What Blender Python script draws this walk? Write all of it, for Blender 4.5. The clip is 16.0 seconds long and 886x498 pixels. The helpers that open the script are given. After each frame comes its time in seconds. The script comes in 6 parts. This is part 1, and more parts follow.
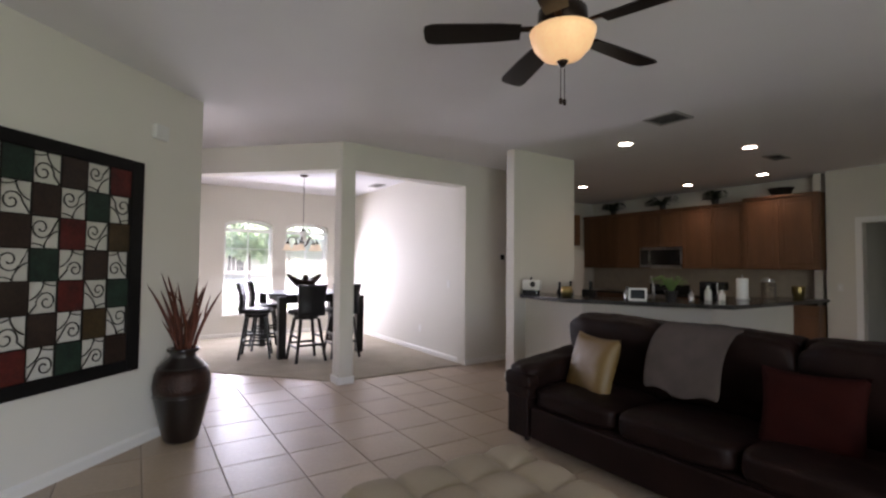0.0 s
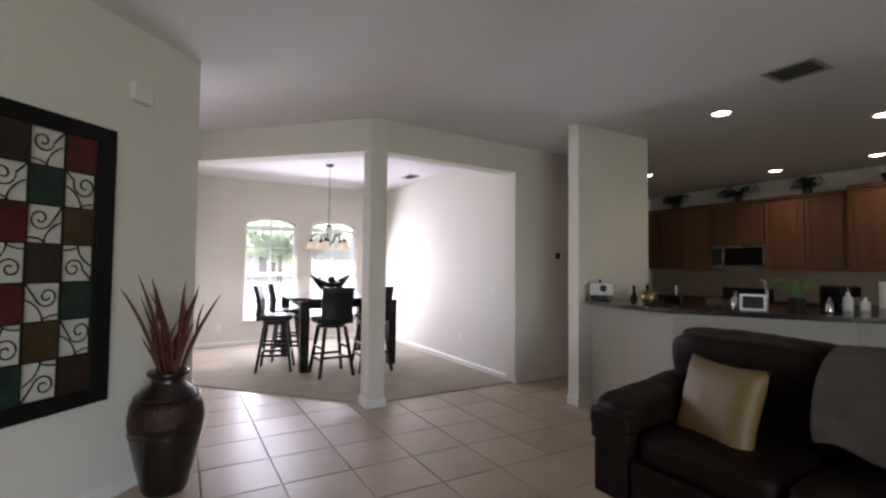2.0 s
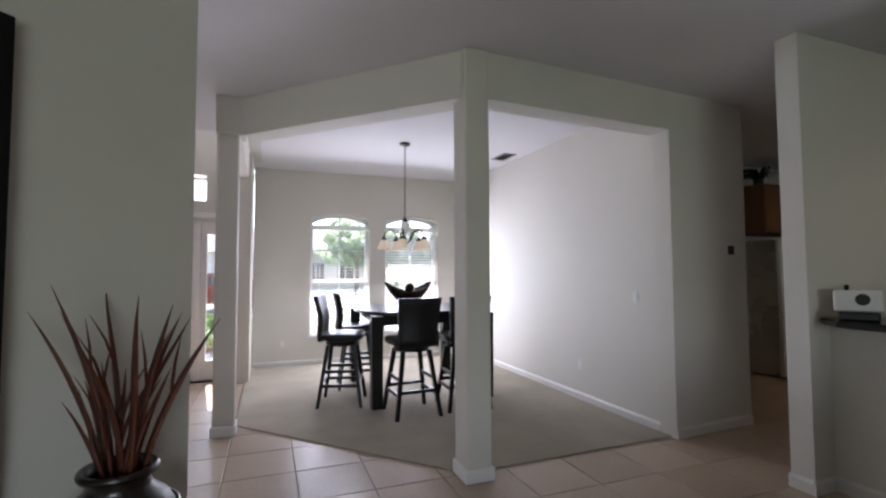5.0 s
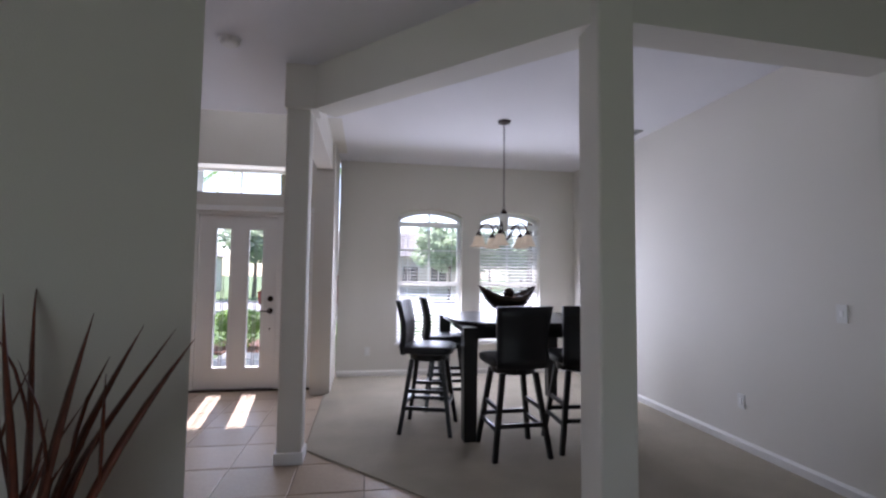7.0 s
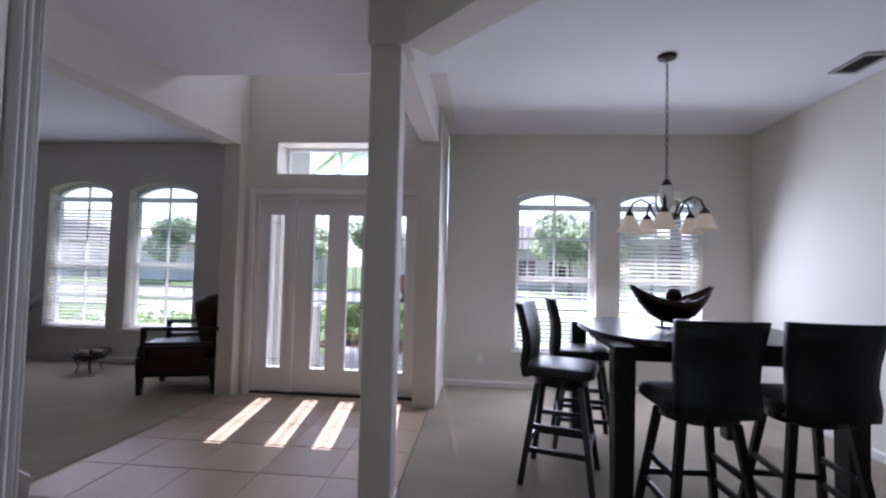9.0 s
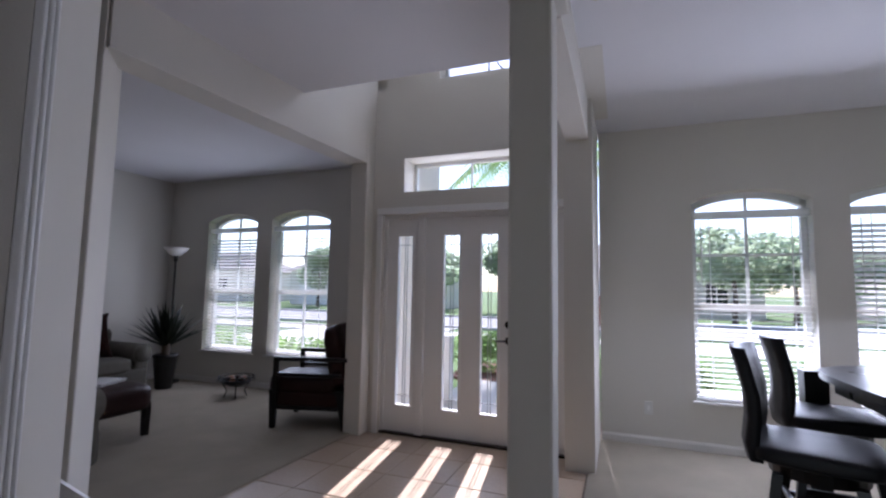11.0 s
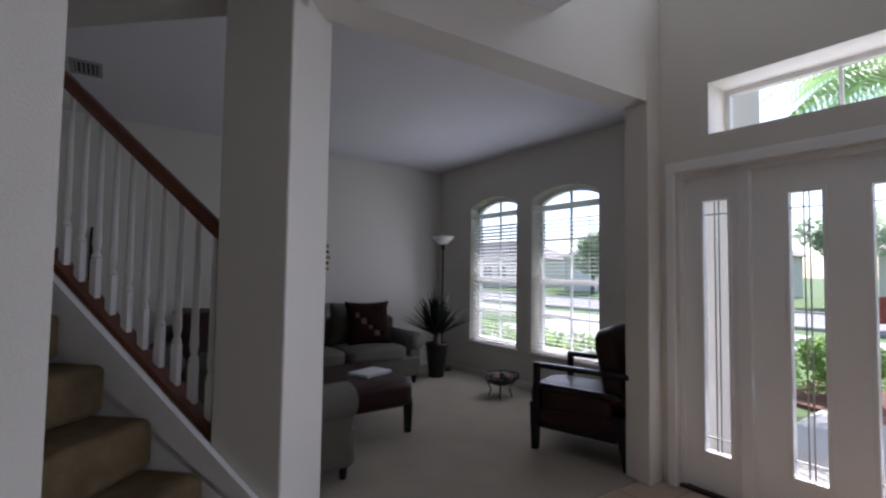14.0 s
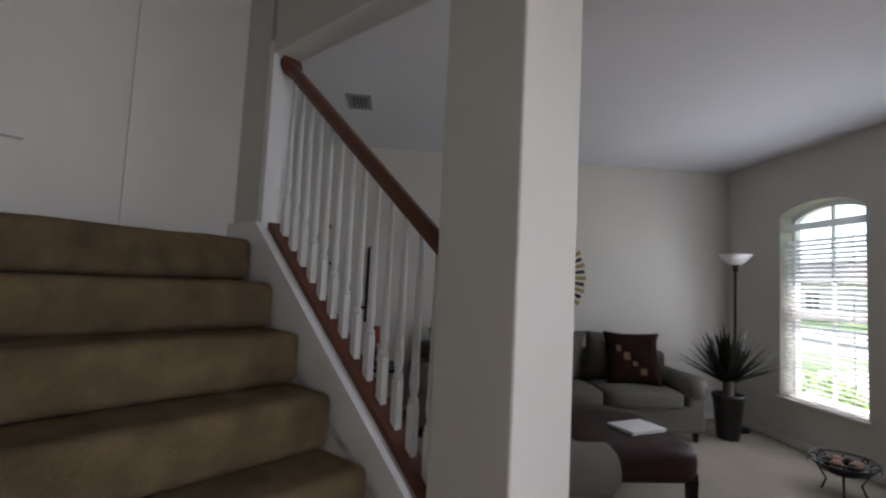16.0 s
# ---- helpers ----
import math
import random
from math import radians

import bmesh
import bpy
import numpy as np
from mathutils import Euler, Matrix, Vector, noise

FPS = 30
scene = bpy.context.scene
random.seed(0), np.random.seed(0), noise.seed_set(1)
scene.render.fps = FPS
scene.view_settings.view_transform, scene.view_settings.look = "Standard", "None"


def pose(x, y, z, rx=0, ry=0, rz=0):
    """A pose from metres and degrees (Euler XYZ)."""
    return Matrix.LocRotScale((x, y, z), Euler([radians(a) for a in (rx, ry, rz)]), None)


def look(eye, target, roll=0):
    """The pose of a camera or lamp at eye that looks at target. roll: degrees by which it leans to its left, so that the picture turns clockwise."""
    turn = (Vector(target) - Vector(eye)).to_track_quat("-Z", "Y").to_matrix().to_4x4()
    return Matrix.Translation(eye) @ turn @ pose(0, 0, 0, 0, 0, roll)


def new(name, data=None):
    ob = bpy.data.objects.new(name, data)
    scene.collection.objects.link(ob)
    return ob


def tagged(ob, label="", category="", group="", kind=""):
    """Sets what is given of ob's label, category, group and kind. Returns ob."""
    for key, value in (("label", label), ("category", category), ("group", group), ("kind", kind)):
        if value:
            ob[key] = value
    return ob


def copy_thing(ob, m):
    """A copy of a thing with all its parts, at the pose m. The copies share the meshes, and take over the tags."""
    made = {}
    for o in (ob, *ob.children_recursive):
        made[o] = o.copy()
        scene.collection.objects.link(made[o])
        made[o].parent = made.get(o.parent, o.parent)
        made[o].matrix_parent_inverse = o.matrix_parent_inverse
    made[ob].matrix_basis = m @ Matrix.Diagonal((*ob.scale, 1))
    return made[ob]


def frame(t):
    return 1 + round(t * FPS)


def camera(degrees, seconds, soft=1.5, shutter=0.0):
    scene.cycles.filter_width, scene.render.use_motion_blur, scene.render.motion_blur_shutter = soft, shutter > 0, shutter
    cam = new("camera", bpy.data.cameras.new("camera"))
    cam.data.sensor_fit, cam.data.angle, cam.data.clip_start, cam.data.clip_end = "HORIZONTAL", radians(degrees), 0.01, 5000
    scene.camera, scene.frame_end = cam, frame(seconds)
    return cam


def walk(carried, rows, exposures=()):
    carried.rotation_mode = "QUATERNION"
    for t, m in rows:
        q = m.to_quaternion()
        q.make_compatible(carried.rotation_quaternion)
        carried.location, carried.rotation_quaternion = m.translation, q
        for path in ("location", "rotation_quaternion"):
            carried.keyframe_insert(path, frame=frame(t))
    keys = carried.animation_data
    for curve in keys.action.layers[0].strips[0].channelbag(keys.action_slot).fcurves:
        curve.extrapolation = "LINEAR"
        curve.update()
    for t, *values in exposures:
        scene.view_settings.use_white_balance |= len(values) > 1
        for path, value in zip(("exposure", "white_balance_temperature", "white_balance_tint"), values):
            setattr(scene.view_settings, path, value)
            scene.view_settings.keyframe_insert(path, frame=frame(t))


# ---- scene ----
cam = camera(87.3, 16.0, soft=2.4)
PATH = [
    (0, (0.505, 0.288, 1.406), (1.606, 1.957, 1.478), 0.6),
    (0.5, (0.63, 0.495, 1.387), (1.72, 2.17, 1.472), 0.3),
    (1, (0.706, 0.719, 1.403), (1.772, 2.408, 1.493), 0.3),
    (1.5, (0.776, 0.955, 1.391), (1.801, 2.67, 1.477), 0.5),
    (2, (0.868, 1.194, 1.386), (1.86, 2.929, 1.464), 0.6),
    (2.5, (0.898, 1.432, 1.377), (1.873, 3.177, 1.444), 0.9),
    (3, (0.935, 1.673, 1.382), (1.88, 3.434, 1.44), 1.1),
    (3.5, (1.014, 1.93, 1.374), (1.93, 3.707, 1.424), 0.9),
    (4, (1.065, 2.167, 1.369), (1.936, 3.967, 1.423), 0.5),
    (4.2, (1.126, 2.29, 1.365), (1.966, 4.104, 1.432), 0.2),
    (6.5, (1.407, 3.348, 1.361), (1.833, 5.298, 1.483), 0.5),
    (7, (1.479, 3.576, 1.33), (1.799, 5.546, 1.45), 0.7),
    (7.5, (1.547, 3.809, 1.326), (1.754, 5.796, 1.427), 1.1),
    (8, (1.559, 4.065, 1.334), (1.645, 6.062, 1.403), 1.6),
    (10.3, (1.387, 5.059, 1.341), (0.866, 6.984, 1.484), 0.9),
    (10.5, (1.365, 5.101, 1.347), (0.791, 7.01, 1.502), 1.0),
    (11, (1.29, 5.26, 1.348), (0.575, 7.119, 1.522), 1.0),
    (11.5, (1.169, 5.436, 1.342), (0.313, 7.235, 1.516), 1.5),
    (12, (1.065, 5.606, 1.346), (0.078, 7.339, 1.499), 1.4),
    (12.5, (0.997, 5.795, 1.34), (-0.116, 7.452, 1.466), 0.8),
    (13, (0.928, 5.946, 1.342), (-0.341, 7.489, 1.447), 0.3),
    (13.5, (0.806, 6.072, 1.356), (-0.638, 7.454, 1.449), 0.4),
    (14, (0.715, 6.155, 1.378), (-0.899, 7.333, 1.475), 0.8),
    (14.5, (0.607, 6.286, 1.363), (-1.156, 7.224, 1.473), 1.3),
    (15, (0.473, 6.363, 1.37), (-1.407, 7.036, 1.491), 2.0),
    (15.5, (0.333, 6.42, 1.378), (-1.622, 6.82, 1.512), 2.8),
    (16, (0.158, 6.411, 1.413), (-1.829, 6.585, 1.557), 2.8),
]
walk(cam, [(t, look(eye, target, roll)) for t, eye, target, roll in PATH],
     exposures=[(0.0, 2.6, 6460, 28), (3.0, 2.48, 6370, 26), (4.2, 2.3, 6220, 23), (6.5, 1.6, 5930, 24), (8.0, 1.39, 5820, 25), (10.5, 1.16, 5690, 24), (13.0, 1.06, 5800, 23), (14.5, 1.28, 5980, 20), (16.0, 1.82, 6230, 18)])

# ---- world, sun and large lights ----
SUN_DIR = Vector((0.134, -1.0, -1.29)).normalized()
world = bpy.data.worlds.new("sky")
scene.world = world
world.use_nodes = True
wn = world.node_tree.nodes
sky = wn.new("ShaderNodeTexSky")
sky.sky_type, sky.sun_disc = "NISHITA", False
sky.sun_elevation = math.asin(-SUN_DIR.z)
sky.sun_rotation = math.atan2(-SUN_DIR.x, -SUN_DIR.y)
wn["Background"].inputs["Strength"].default_value = 0.15
world.node_tree.links.new(sky.outputs[0], wn["Background"].inputs["Color"])
sun = new("sun", bpy.data.lights.new("sun", "SUN"))
sun.data.energy, sun.data.angle, sun.data.color = 5.0, radians(0.5), (1.0, 0.95, 0.88)
sun.matrix_world = look((0, 20, 26), Vector((0, 20, 26)) + SUN_DIR)


def window_light(x, y, z, w, h, turn, watts, color=(0.86, 0.92, 1.0), tilt=0):
    """Daylight that enters by a window; it shines along +y turned by turn degrees and tilted up by tilt degrees."""
    ob = new("window_light", bpy.data.lights.new("window_light", "AREA"))
    ob.data.shape, ob.data.size, ob.data.size_y, ob.data.energy, ob.data.color = "RECTANGLE", w, h, watts, color
    ob.matrix_world = pose(x, y, z, 90 + tilt, 0, turn)


for wx in (2.33, 3.46):
    window_light(wx, 9.84, 1.3, 0.8, 1.6, 180, 15, tilt=-24)
for wx in (-3.81, -2.64):
    window_light(wx, 10.2, 1.35, 0.8, 1.7, 180, 3.2)
window_light(-0.02, 9.20, 1.1, 1.4, 1.5, 180, 1.8, tilt=-14)
window_light(-0.05, 9.44, 2.44, 1.1, 0.28, 180, 0.7)
window_light(0.3, 9.40, 3.87, 1.3, 0.8, 180, 5)
# the patio door behind: blue sky light falls in from above, green lawn light from below
window_light(0.4, -3.1, 1.2, 3.2, 1.9, 0, 6.2, (0.8, 0.88, 1.0), -16)
window_light(0.4, -3.08, 1.1, 3.2, 1.7, 0, 11.5, (0.86, 1.0, 0.8), 22)

# ---- materials ----


def material(name, color, rough=0.6, metal=0.0, vary=0.12, scale=6.0, fine=60.0, bump=0.15, coat=0.0, spec=0.5, stretch=(1, 1, 1), rnd=0.0, tint=None):
    m = bpy.data.materials.new(name)
    m.use_nodes = True
    n, l = m.node_tree.nodes, m.node_tree.links
    b = n["Principled BSDF"]
    b.inputs["Roughness"].default_value, b.inputs["Metallic"].default_value = rough, metal
    b.inputs["Coat Weight"].default_value, b.inputs["Specular IOR Level"].default_value = coat, spec
    tc, mp = n.new("ShaderNodeTexCoord"), n.new("ShaderNodeMapping")
    mp.inputs["Scale"].default_value = stretch
    l.new(tc.outputs["Object"], mp.inputs[0])
    big, small = n.new("ShaderNodeTexNoise"), n.new("ShaderNodeTexNoise")
    big.inputs["Scale"].default_value, small.inputs["Scale"].default_value = scale, fine
    big.inputs["Detail"].default_value, small.inputs["Detail"].default_value = 4, 3
    for q in (big, small):
        l.new(mp.outputs[0], q.inputs["Vector"])
    mix = n.new("ShaderNodeMix")
    mix.data_type = "FLOAT"
    mix.inputs[0].default_value = 0.4
    l.new(big.outputs["Fac"], mix.inputs[2])
    l.new(small.outputs["Fac"], mix.inputs[3])
    fac = mix.outputs[0]
    if rnd:
        info, add = n.new("ShaderNodeObjectInfo"), n.new("ShaderNodeMath")
        add.operation, add.inputs[1].default_value = "MULTIPLY_ADD", rnd
        l.new(info.outputs["Random"], add.inputs[0])
        l.new(fac, add.inputs[2])
        sub = n.new("ShaderNodeMath")
        sub.operation, sub.inputs[1].default_value = "SUBTRACT", rnd / 2
        l.new(add.outputs[0], sub.inputs[0])
        fac = sub.outputs[0]
    ramp = n.new("ShaderNodeValToRGB")
    lo = [c * (1 - vary) for c in color]
    hi = [min(1, c * (1 + vary)) for c in (tint or color)]
    ramp.color_ramp.elements[0].position, ramp.color_ramp.elements[1].position = 0.3, 0.7
    ramp.color_ramp.elements[0].color, ramp.color_ramp.elements[1].color = (*lo, 1), (*hi, 1)
    l.new(fac, ramp.inputs[0])
    l.new(ramp.outputs[0], b.inputs["Base Color"])
    if bump:
        bp = n.new("ShaderNodeBump")
        bp.inputs["Strength"].default_value, bp.inputs["Distance"].default_value = bump, 0.01
        l.new(small.outputs["Fac"], bp.inputs["Height"])
        l.new(bp.outputs[0], b.inputs["Normal"])
    rr = n.new("ShaderNodeMapRange")
    rr.inputs["To Min"].default_value, rr.inputs["To Max"].default_value = max(0.02, rough - 0.08), min(1, rough + 0.08)
    l.new(big.outputs["Fac"], rr.inputs[0])
    l.new(rr.outputs[0], b.inputs["Roughness"])
    return m


def glow(name, color, strength):
    m = material(name, color, 0.5)
    b = m.node_tree.nodes["Principled BSDF"]
    b.inputs["Emission Color"].default_value, b.inputs["Emission Strength"].default_value = (*color, 1), strength
    return m


def glass_material():
    m = bpy.data.materials.new("window_glass")
    m.use_nodes = True
    n, l = m.node_tree.nodes, m.node_tree.links
    n.remove(n["Principled BSDF"])
    tr, gl, mx = n.new("ShaderNodeBsdfTransparent"), n.new("ShaderNodeBsdfGlossy"), n.new("ShaderNodeMixShader")
    mx.inputs[0].default_value = 0.04
    gl.inputs["Roughness"].default_value = 0.03
    l.new(tr.outputs[0], mx.inputs[1]), l.new(gl.outputs[0], mx.inputs[2])
    l.new(mx.outputs[0], n["Material Output"].inputs[0])
    return m


WALL = material("wall_paint", (0.66, 0.63, 0.57), 0.75, vary=0.03, scale=1.2, fine=220, bump=0.12)
CEIL = material("ceiling_paint", (0.74, 0.73, 0.75), 0.9, vary=0.03, scale=1.5, fine=140, bump=0.35)
BASE = material("baseboard_paint", (0.7, 0.68, 0.64), 0.45, vary=0.04, scale=2, fine=90, bump=0.05)
TRIM = material("white_trim_paint", (0.82, 0.81, 0.79), 0.4, vary=0.03, scale=2, fine=90, bump=0.05)
TILE = material("beige_floor_tile", (0.41, 0.31, 0.22), 0.36, vary=0.08, scale=3, fine=40, bump=0.05, rnd=0.3, tint=(0.45, 0.35, 0.255))
GROUT = material("floor_grout", (0.25, 0.2, 0.155), 0.9, vary=0.2, scale=8, fine=160)
CARPET = material("beige_carpet", (0.45, 0.4, 0.315), 0.95, vary=0.14, scale=2.5, fine=420, bump=0.9, spec=0.1)
STAIRCARPET = material("tan_stair_carpet", (0.19, 0.137, 0.074), 0.95, vary=0.42, scale=7.0, fine=300, bump=1.0, spec=0.1)
BLACKWOOD = material("espresso_wood", (0.009, 0.007, 0.006), 0.3, vary=0.3, scale=4, fine=40, bump=0.04, stretch=(1, 1, 0.2), spec=0.3)
BLACKSEAT = material("black_leatherette", (0.009, 0.008, 0.009), 0.4, vary=0.2, scale=10, fine=190, bump=0.2, spec=0.28)
LEATHER = material("dark_brown_leather", (0.0115, 0.0048, 0.0038), 0.5, vary=0.5, scale=5, fine=110, bump=0.35, spec=0.13)
CABWOOD = material("maple_cabinet_wood", (0.15, 0.07, 0.033), 0.45, vary=0.25, scale=3, fine=30, bump=0.05, stretch=(3, 3, 0.3), rnd=0.25)
RAILWOOD = material("red_brown_rail_wood", (0.15, 0.045, 0.02), 0.35, vary=0.25, scale=6, fine=50, bump=0.05, stretch=(1, 1, 1))
GRANITE = material("dark_granite", (0.02, 0.018, 0.017), 0.15, vary=0.8, scale=60, fine=240, bump=0.0)
FRAMEBLACK = material("black_brown_frame", (0.006, 0.005, 0.005), 0.6, vary=0.3, scale=12, fine=90, spec=0.2)
IRON = material("wrought_iron", (0.02, 0.018, 0.016), 0.5, metal=0.6, vary=0.2, scale=20, fine=120)
BRONZE = material("oil_rubbed_bronze", (0.03, 0.02, 0.015), 0.35, metal=0.9, vary=0.3, scale=20, fine=100)
STEEL = material("stainless_steel", (0.5, 0.5, 0.5), 0.28, metal=1.0, vary=0.06, scale=3, fine=120, bump=0.02)
BLACKGLOSS = material("black_gloss", (0.01, 0.01, 0.011), 0.08, vary=0.1, scale=5, fine=50, bump=0)
URN = material("bronze_glazed_urn", (0.009, 0.0042, 0.0035), 0.33, vary=0.7, scale=4, fine=40, bump=0.1, coat=0.4)
URNBAND = material("hammered_copper_band", (0.03, 0.0105, 0.006), 0.42, metal=0.35, vary=0.7, scale=16, fine=70, bump=0.9)
REED = material("rust_red_reed", (0.10, 0.022, 0.009), 0.55, vary=0.6, scale=8, fine=60, bump=0.1)
GOLD = material("gold_satin", (0.16, 0.095, 0.03), 0.5, vary=0.15, scale=6, fine=300, bump=0.15)
RUST = material("rust_red_fabric", (0.022, 0.004, 0.003), 0.9, vary=0.2, scale=10, fine=260, bump=0.4, spec=0.08)
THROW = material("taupe_plush_throw", (0.09, 0.066, 0.058), 0.95, vary=0.25, scale=8, fine=240, bump=1.0)
BEIGE = material("beige_upholstery", (0.36, 0.29, 0.21), 0.85, vary=0.1, scale=6, fine=320, bump=0.35)
OLIVE = material("grey_olive_upholstery", (0.12, 0.11, 0.088), 0.9, vary=0.15, scale=7, fine=300, bump=0.45)
PATTERN = material("red_brown_patterned_fabric", (0.02, 0.008, 0.006), 0.9, vary=0.6, scale=28, fine=200, bump=0.3, spec=0.1)
PATCH = material("tan_patch_fabric", (0.13, 0.07, 0.035), 0.85, vary=0.3, scale=20, fine=200, bump=0.3)
LEAF = material("dark_green_leaf", (0.01, 0.016, 0.007), 0.5, vary=0.4, scale=10, fine=60)
POTBLACK = material("black_planter", (0.012, 0.011, 0.011), 0.4, vary=0.3, scale=6, fine=60)
COFFEELEATHER = material("dark_red_brown_leather", (0.028, 0.009, 0.007), 0.45, vary=0.3, scale=5, fine=130, bump=0.2, spec=0.25)
JARGLASS = material("filled_jar_glass", (0.16, 0.13, 0.1), 0.12, vary=0.5, scale=30, fine=90, bump=0.05, coat=0.6)
FROST = material("frosted_white_glass", (0.8, 0.78, 0.74), 0.35, vary=0.03, bump=0)
CAME = material("zinc_came", (0.4, 0.39, 0.37), 0.4, metal=0.5, vary=0.05, bump=0)
PAPER = material("white_paper", (0.75, 0.75, 0.74), 0.6, vary=0.05)
VINYL = material("white_vinyl_frame", (0.8, 0.8, 0.79), 0.4, vary=0.02, bump=0.02)
PLATE = material("white_plastic", (0.7, 0.69, 0.66), 0.45, vary=0.03, bump=0.02)
VENTGREY = material("grey_vent_metal", (0.3, 0.29, 0.28), 0.5, vary=0.1, bump=0.05)
VENTDARK = material("dark_vent_inside", (0.03, 0.03, 0.03), 0.8)
BACKSPLASH = material("beige_backsplash", (0.38, 0.32, 0.25), 0.4, vary=0.12, scale=8, fine=60)
BRASS = material("antique_brass", (0.32, 0.24, 0.1), 0.35, metal=0.9, vary=0.2, scale=20)
MIRROR = material("mirror_silver", (0.85, 0.86, 0.86), 0.03, metal=1.0, vary=0.01, bump=0)
REDSHADE = material("red_lampshade", (0.22, 0.03, 0.015), 0.8, vary=0.15, scale=10, fine=200)
FRUIT = material("brown_orange_fruit", (0.2, 0.07, 0.02), 0.5, vary=0.4, scale=10)
GREENGLASS = material("green_art_panel", (0.009, 0.024, 0.016), 0.5, vary=0.7, scale=9, fine=50, bump=0.2)
OLIVEGLASS = material("olive_brown_art_panel", (0.04, 0.024, 0.008), 0.5, vary=0.6, scale=9, fine=50, bump=0.2)
REDGLASS = material("red_art_panel", (0.065, 0.007, 0.005), 0.5, vary=0.6, scale=9, fine=50, bump=0.2)
BROWNGLASS = material("brown_art_panel", (0.022, 0.012, 0.008), 0.5, vary=0.7, scale=9, fine=50, bump=0.2)
BULB = glow("warm_bulb_glass", (1.0, 0.62, 0.3), 0.085)
CANLIGHT = glow("recessed_lamp_face", (1.0, 0.86, 0.66), 2.8)
CHANDGLASS = glow("amber_shade_glass", (0.86, 0.72, 0.54), 0.05)
GLASS = glass_material()
GRASS = material("lawn_grass", (0.07, 0.13, 0.025), 0.9, vary=0.35, scale=0.8, fine=25, bump=0.5)
CONCRETE = material("pale_concrete", (0.42, 0.4, 0.37), 0.85, vary=0.12, scale=1.0, fine=30)
ASPHALT = material("road_asphalt", (0.23, 0.225, 0.22), 0.9, vary=0.2, scale=1, fine=60)
MULCH = material("red_mulch", (0.12, 0.05, 0.03), 0.95, vary=0.5, scale=6, fine=40, bump=0.8)


def leaf_material(name, color, through_light, vary=0.45):
    """A leaf that also lets light pass, so that a crown glows when lit from behind."""
    m = material(name, color, 0.6, vary=vary, scale=3, fine=30)
    n, l = m.node_tree.nodes, m.node_tree.links
    tl, mx = n.new("ShaderNodeBsdfTranslucent"), n.new("ShaderNodeMixShader")
    tl.inputs["Color"].default_value = (*[min(1, c * 2.2) for c in color], 1)
    mx.inputs[0].default_value = through_light
    l.new(n["Principled BSDF"].outputs[0], mx.inputs[1]), l.new(tl.outputs[0], mx.inputs[2])
    l.new(mx.outputs[0], n["Material Output"].inputs[0])
    return m


SLAT = leaf_material("white_blind_slat", (0.8, 0.8, 0.78), 0.4, 0.02)
HEDGE = leaf_material("hedge_leaf", (0.15, 0.23, 0.075), 0.5)
TREELEAF = leaf_material("tree_leaf", (0.24, 0.29, 0.2), 0.6)
PALM = leaf_material("palm_leaf", (0.19, 0.29, 0.115), 0.55)
BARK = material("tree_bark", (0.13, 0.1, 0.075), 0.9, vary=0.3, scale=5, fine=30, bump=0.6)
STUCCO = material("pale_stucco", (0.66, 0.61, 0.54), 0.9, vary=0.06, scale=2, fine=60, bump=0.3)
ROOF = material("grey_brown_shingle", (0.26, 0.235, 0.22), 0.9, vary=0.25, scale=3, fine=30)
CARPAINT = material("red_car_paint", (0.2, 0.012, 0.016), 0.2, coat=0.7, vary=0.05, bump=0)
RUBBER = material("tyre_rubber", (0.015, 0.015, 0.015), 0.8)
DARKGLASS = material("dark_glass", (0.02, 0.025, 0.03), 0.05, vary=0.05, bump=0)

# ---- mesh helpers ----


def part(name, bm, mat, parent=None, label="", smooth=False):
    me = bpy.data.meshes.new(name)
    bmesh.ops.recalc_face_normals(bm, faces=bm.faces)
    if smooth:
        for f in bm.faces:
            f.smooth = True
    bm.to_mesh(me)
    bm.free()
    for m in (mat if isinstance(mat, (list, tuple)) else [mat]):
        me.materials.append(m)
    ob = new(name, me)
    if parent is not None:
        ob.parent = parent
    if label:
        ob["label"] = label
    return ob


def shared(name, me, parent, m):
    ob = new(name, me)
    ob.parent = parent
    ob.matrix_basis = m
    return ob


def box(x0, x1, y0, y1, z0, z1, bevel=0.0, seg=2, bm=None):
    add = bmesh.new()
    bmesh.ops.create_cube(add, size=1.0, matrix=Matrix.Translation(((x0 + x1) / 2, (y0 + y1) / 2, (z0 + z1) / 2)) @ Matrix.Diagonal((abs(x1 - x0), abs(y1 - y0), abs(z1 - z0), 1)))
    if bevel:
        bmesh.ops.bevel(add, geom=add.edges[:], offset=bevel, segments=seg, affect="EDGES", profile=0.5)
    return join(bm, add)


def join(bm, add, m=None):
    if m is not None:
        add.transform(m)
    if bm is None:
        return add
    me = bpy.data.meshes.new("tmp")
    add.to_mesh(me)
    add.free()
    bm.from_mesh(me)
    bpy.data.meshes.remove(me)
    return bm


def lathe(profile, steps=32, bm=None, m=None):
    """A body of revolution round z from (radius, height) pairs."""
    add = bmesh.new()
    rings = []
    for r, z in profile:
        rings.append([add.verts.new((r * math.cos(2 * math.pi * k / steps), r * math.sin(2 * math.pi * k / steps), z)) for k in range(steps)])
    for a, b in zip(rings, rings[1:]):
        for k in range(steps):
            add.faces.new((a[k], a[(k + 1) % steps], b[(k + 1) % steps], b[k]))
    for ring in (rings[0], rings[-1]):
        if (ring[0].co - ring[steps // 2].co).length > 1e-4:
            add.faces.new(ring)
    return join(bm, add, m)


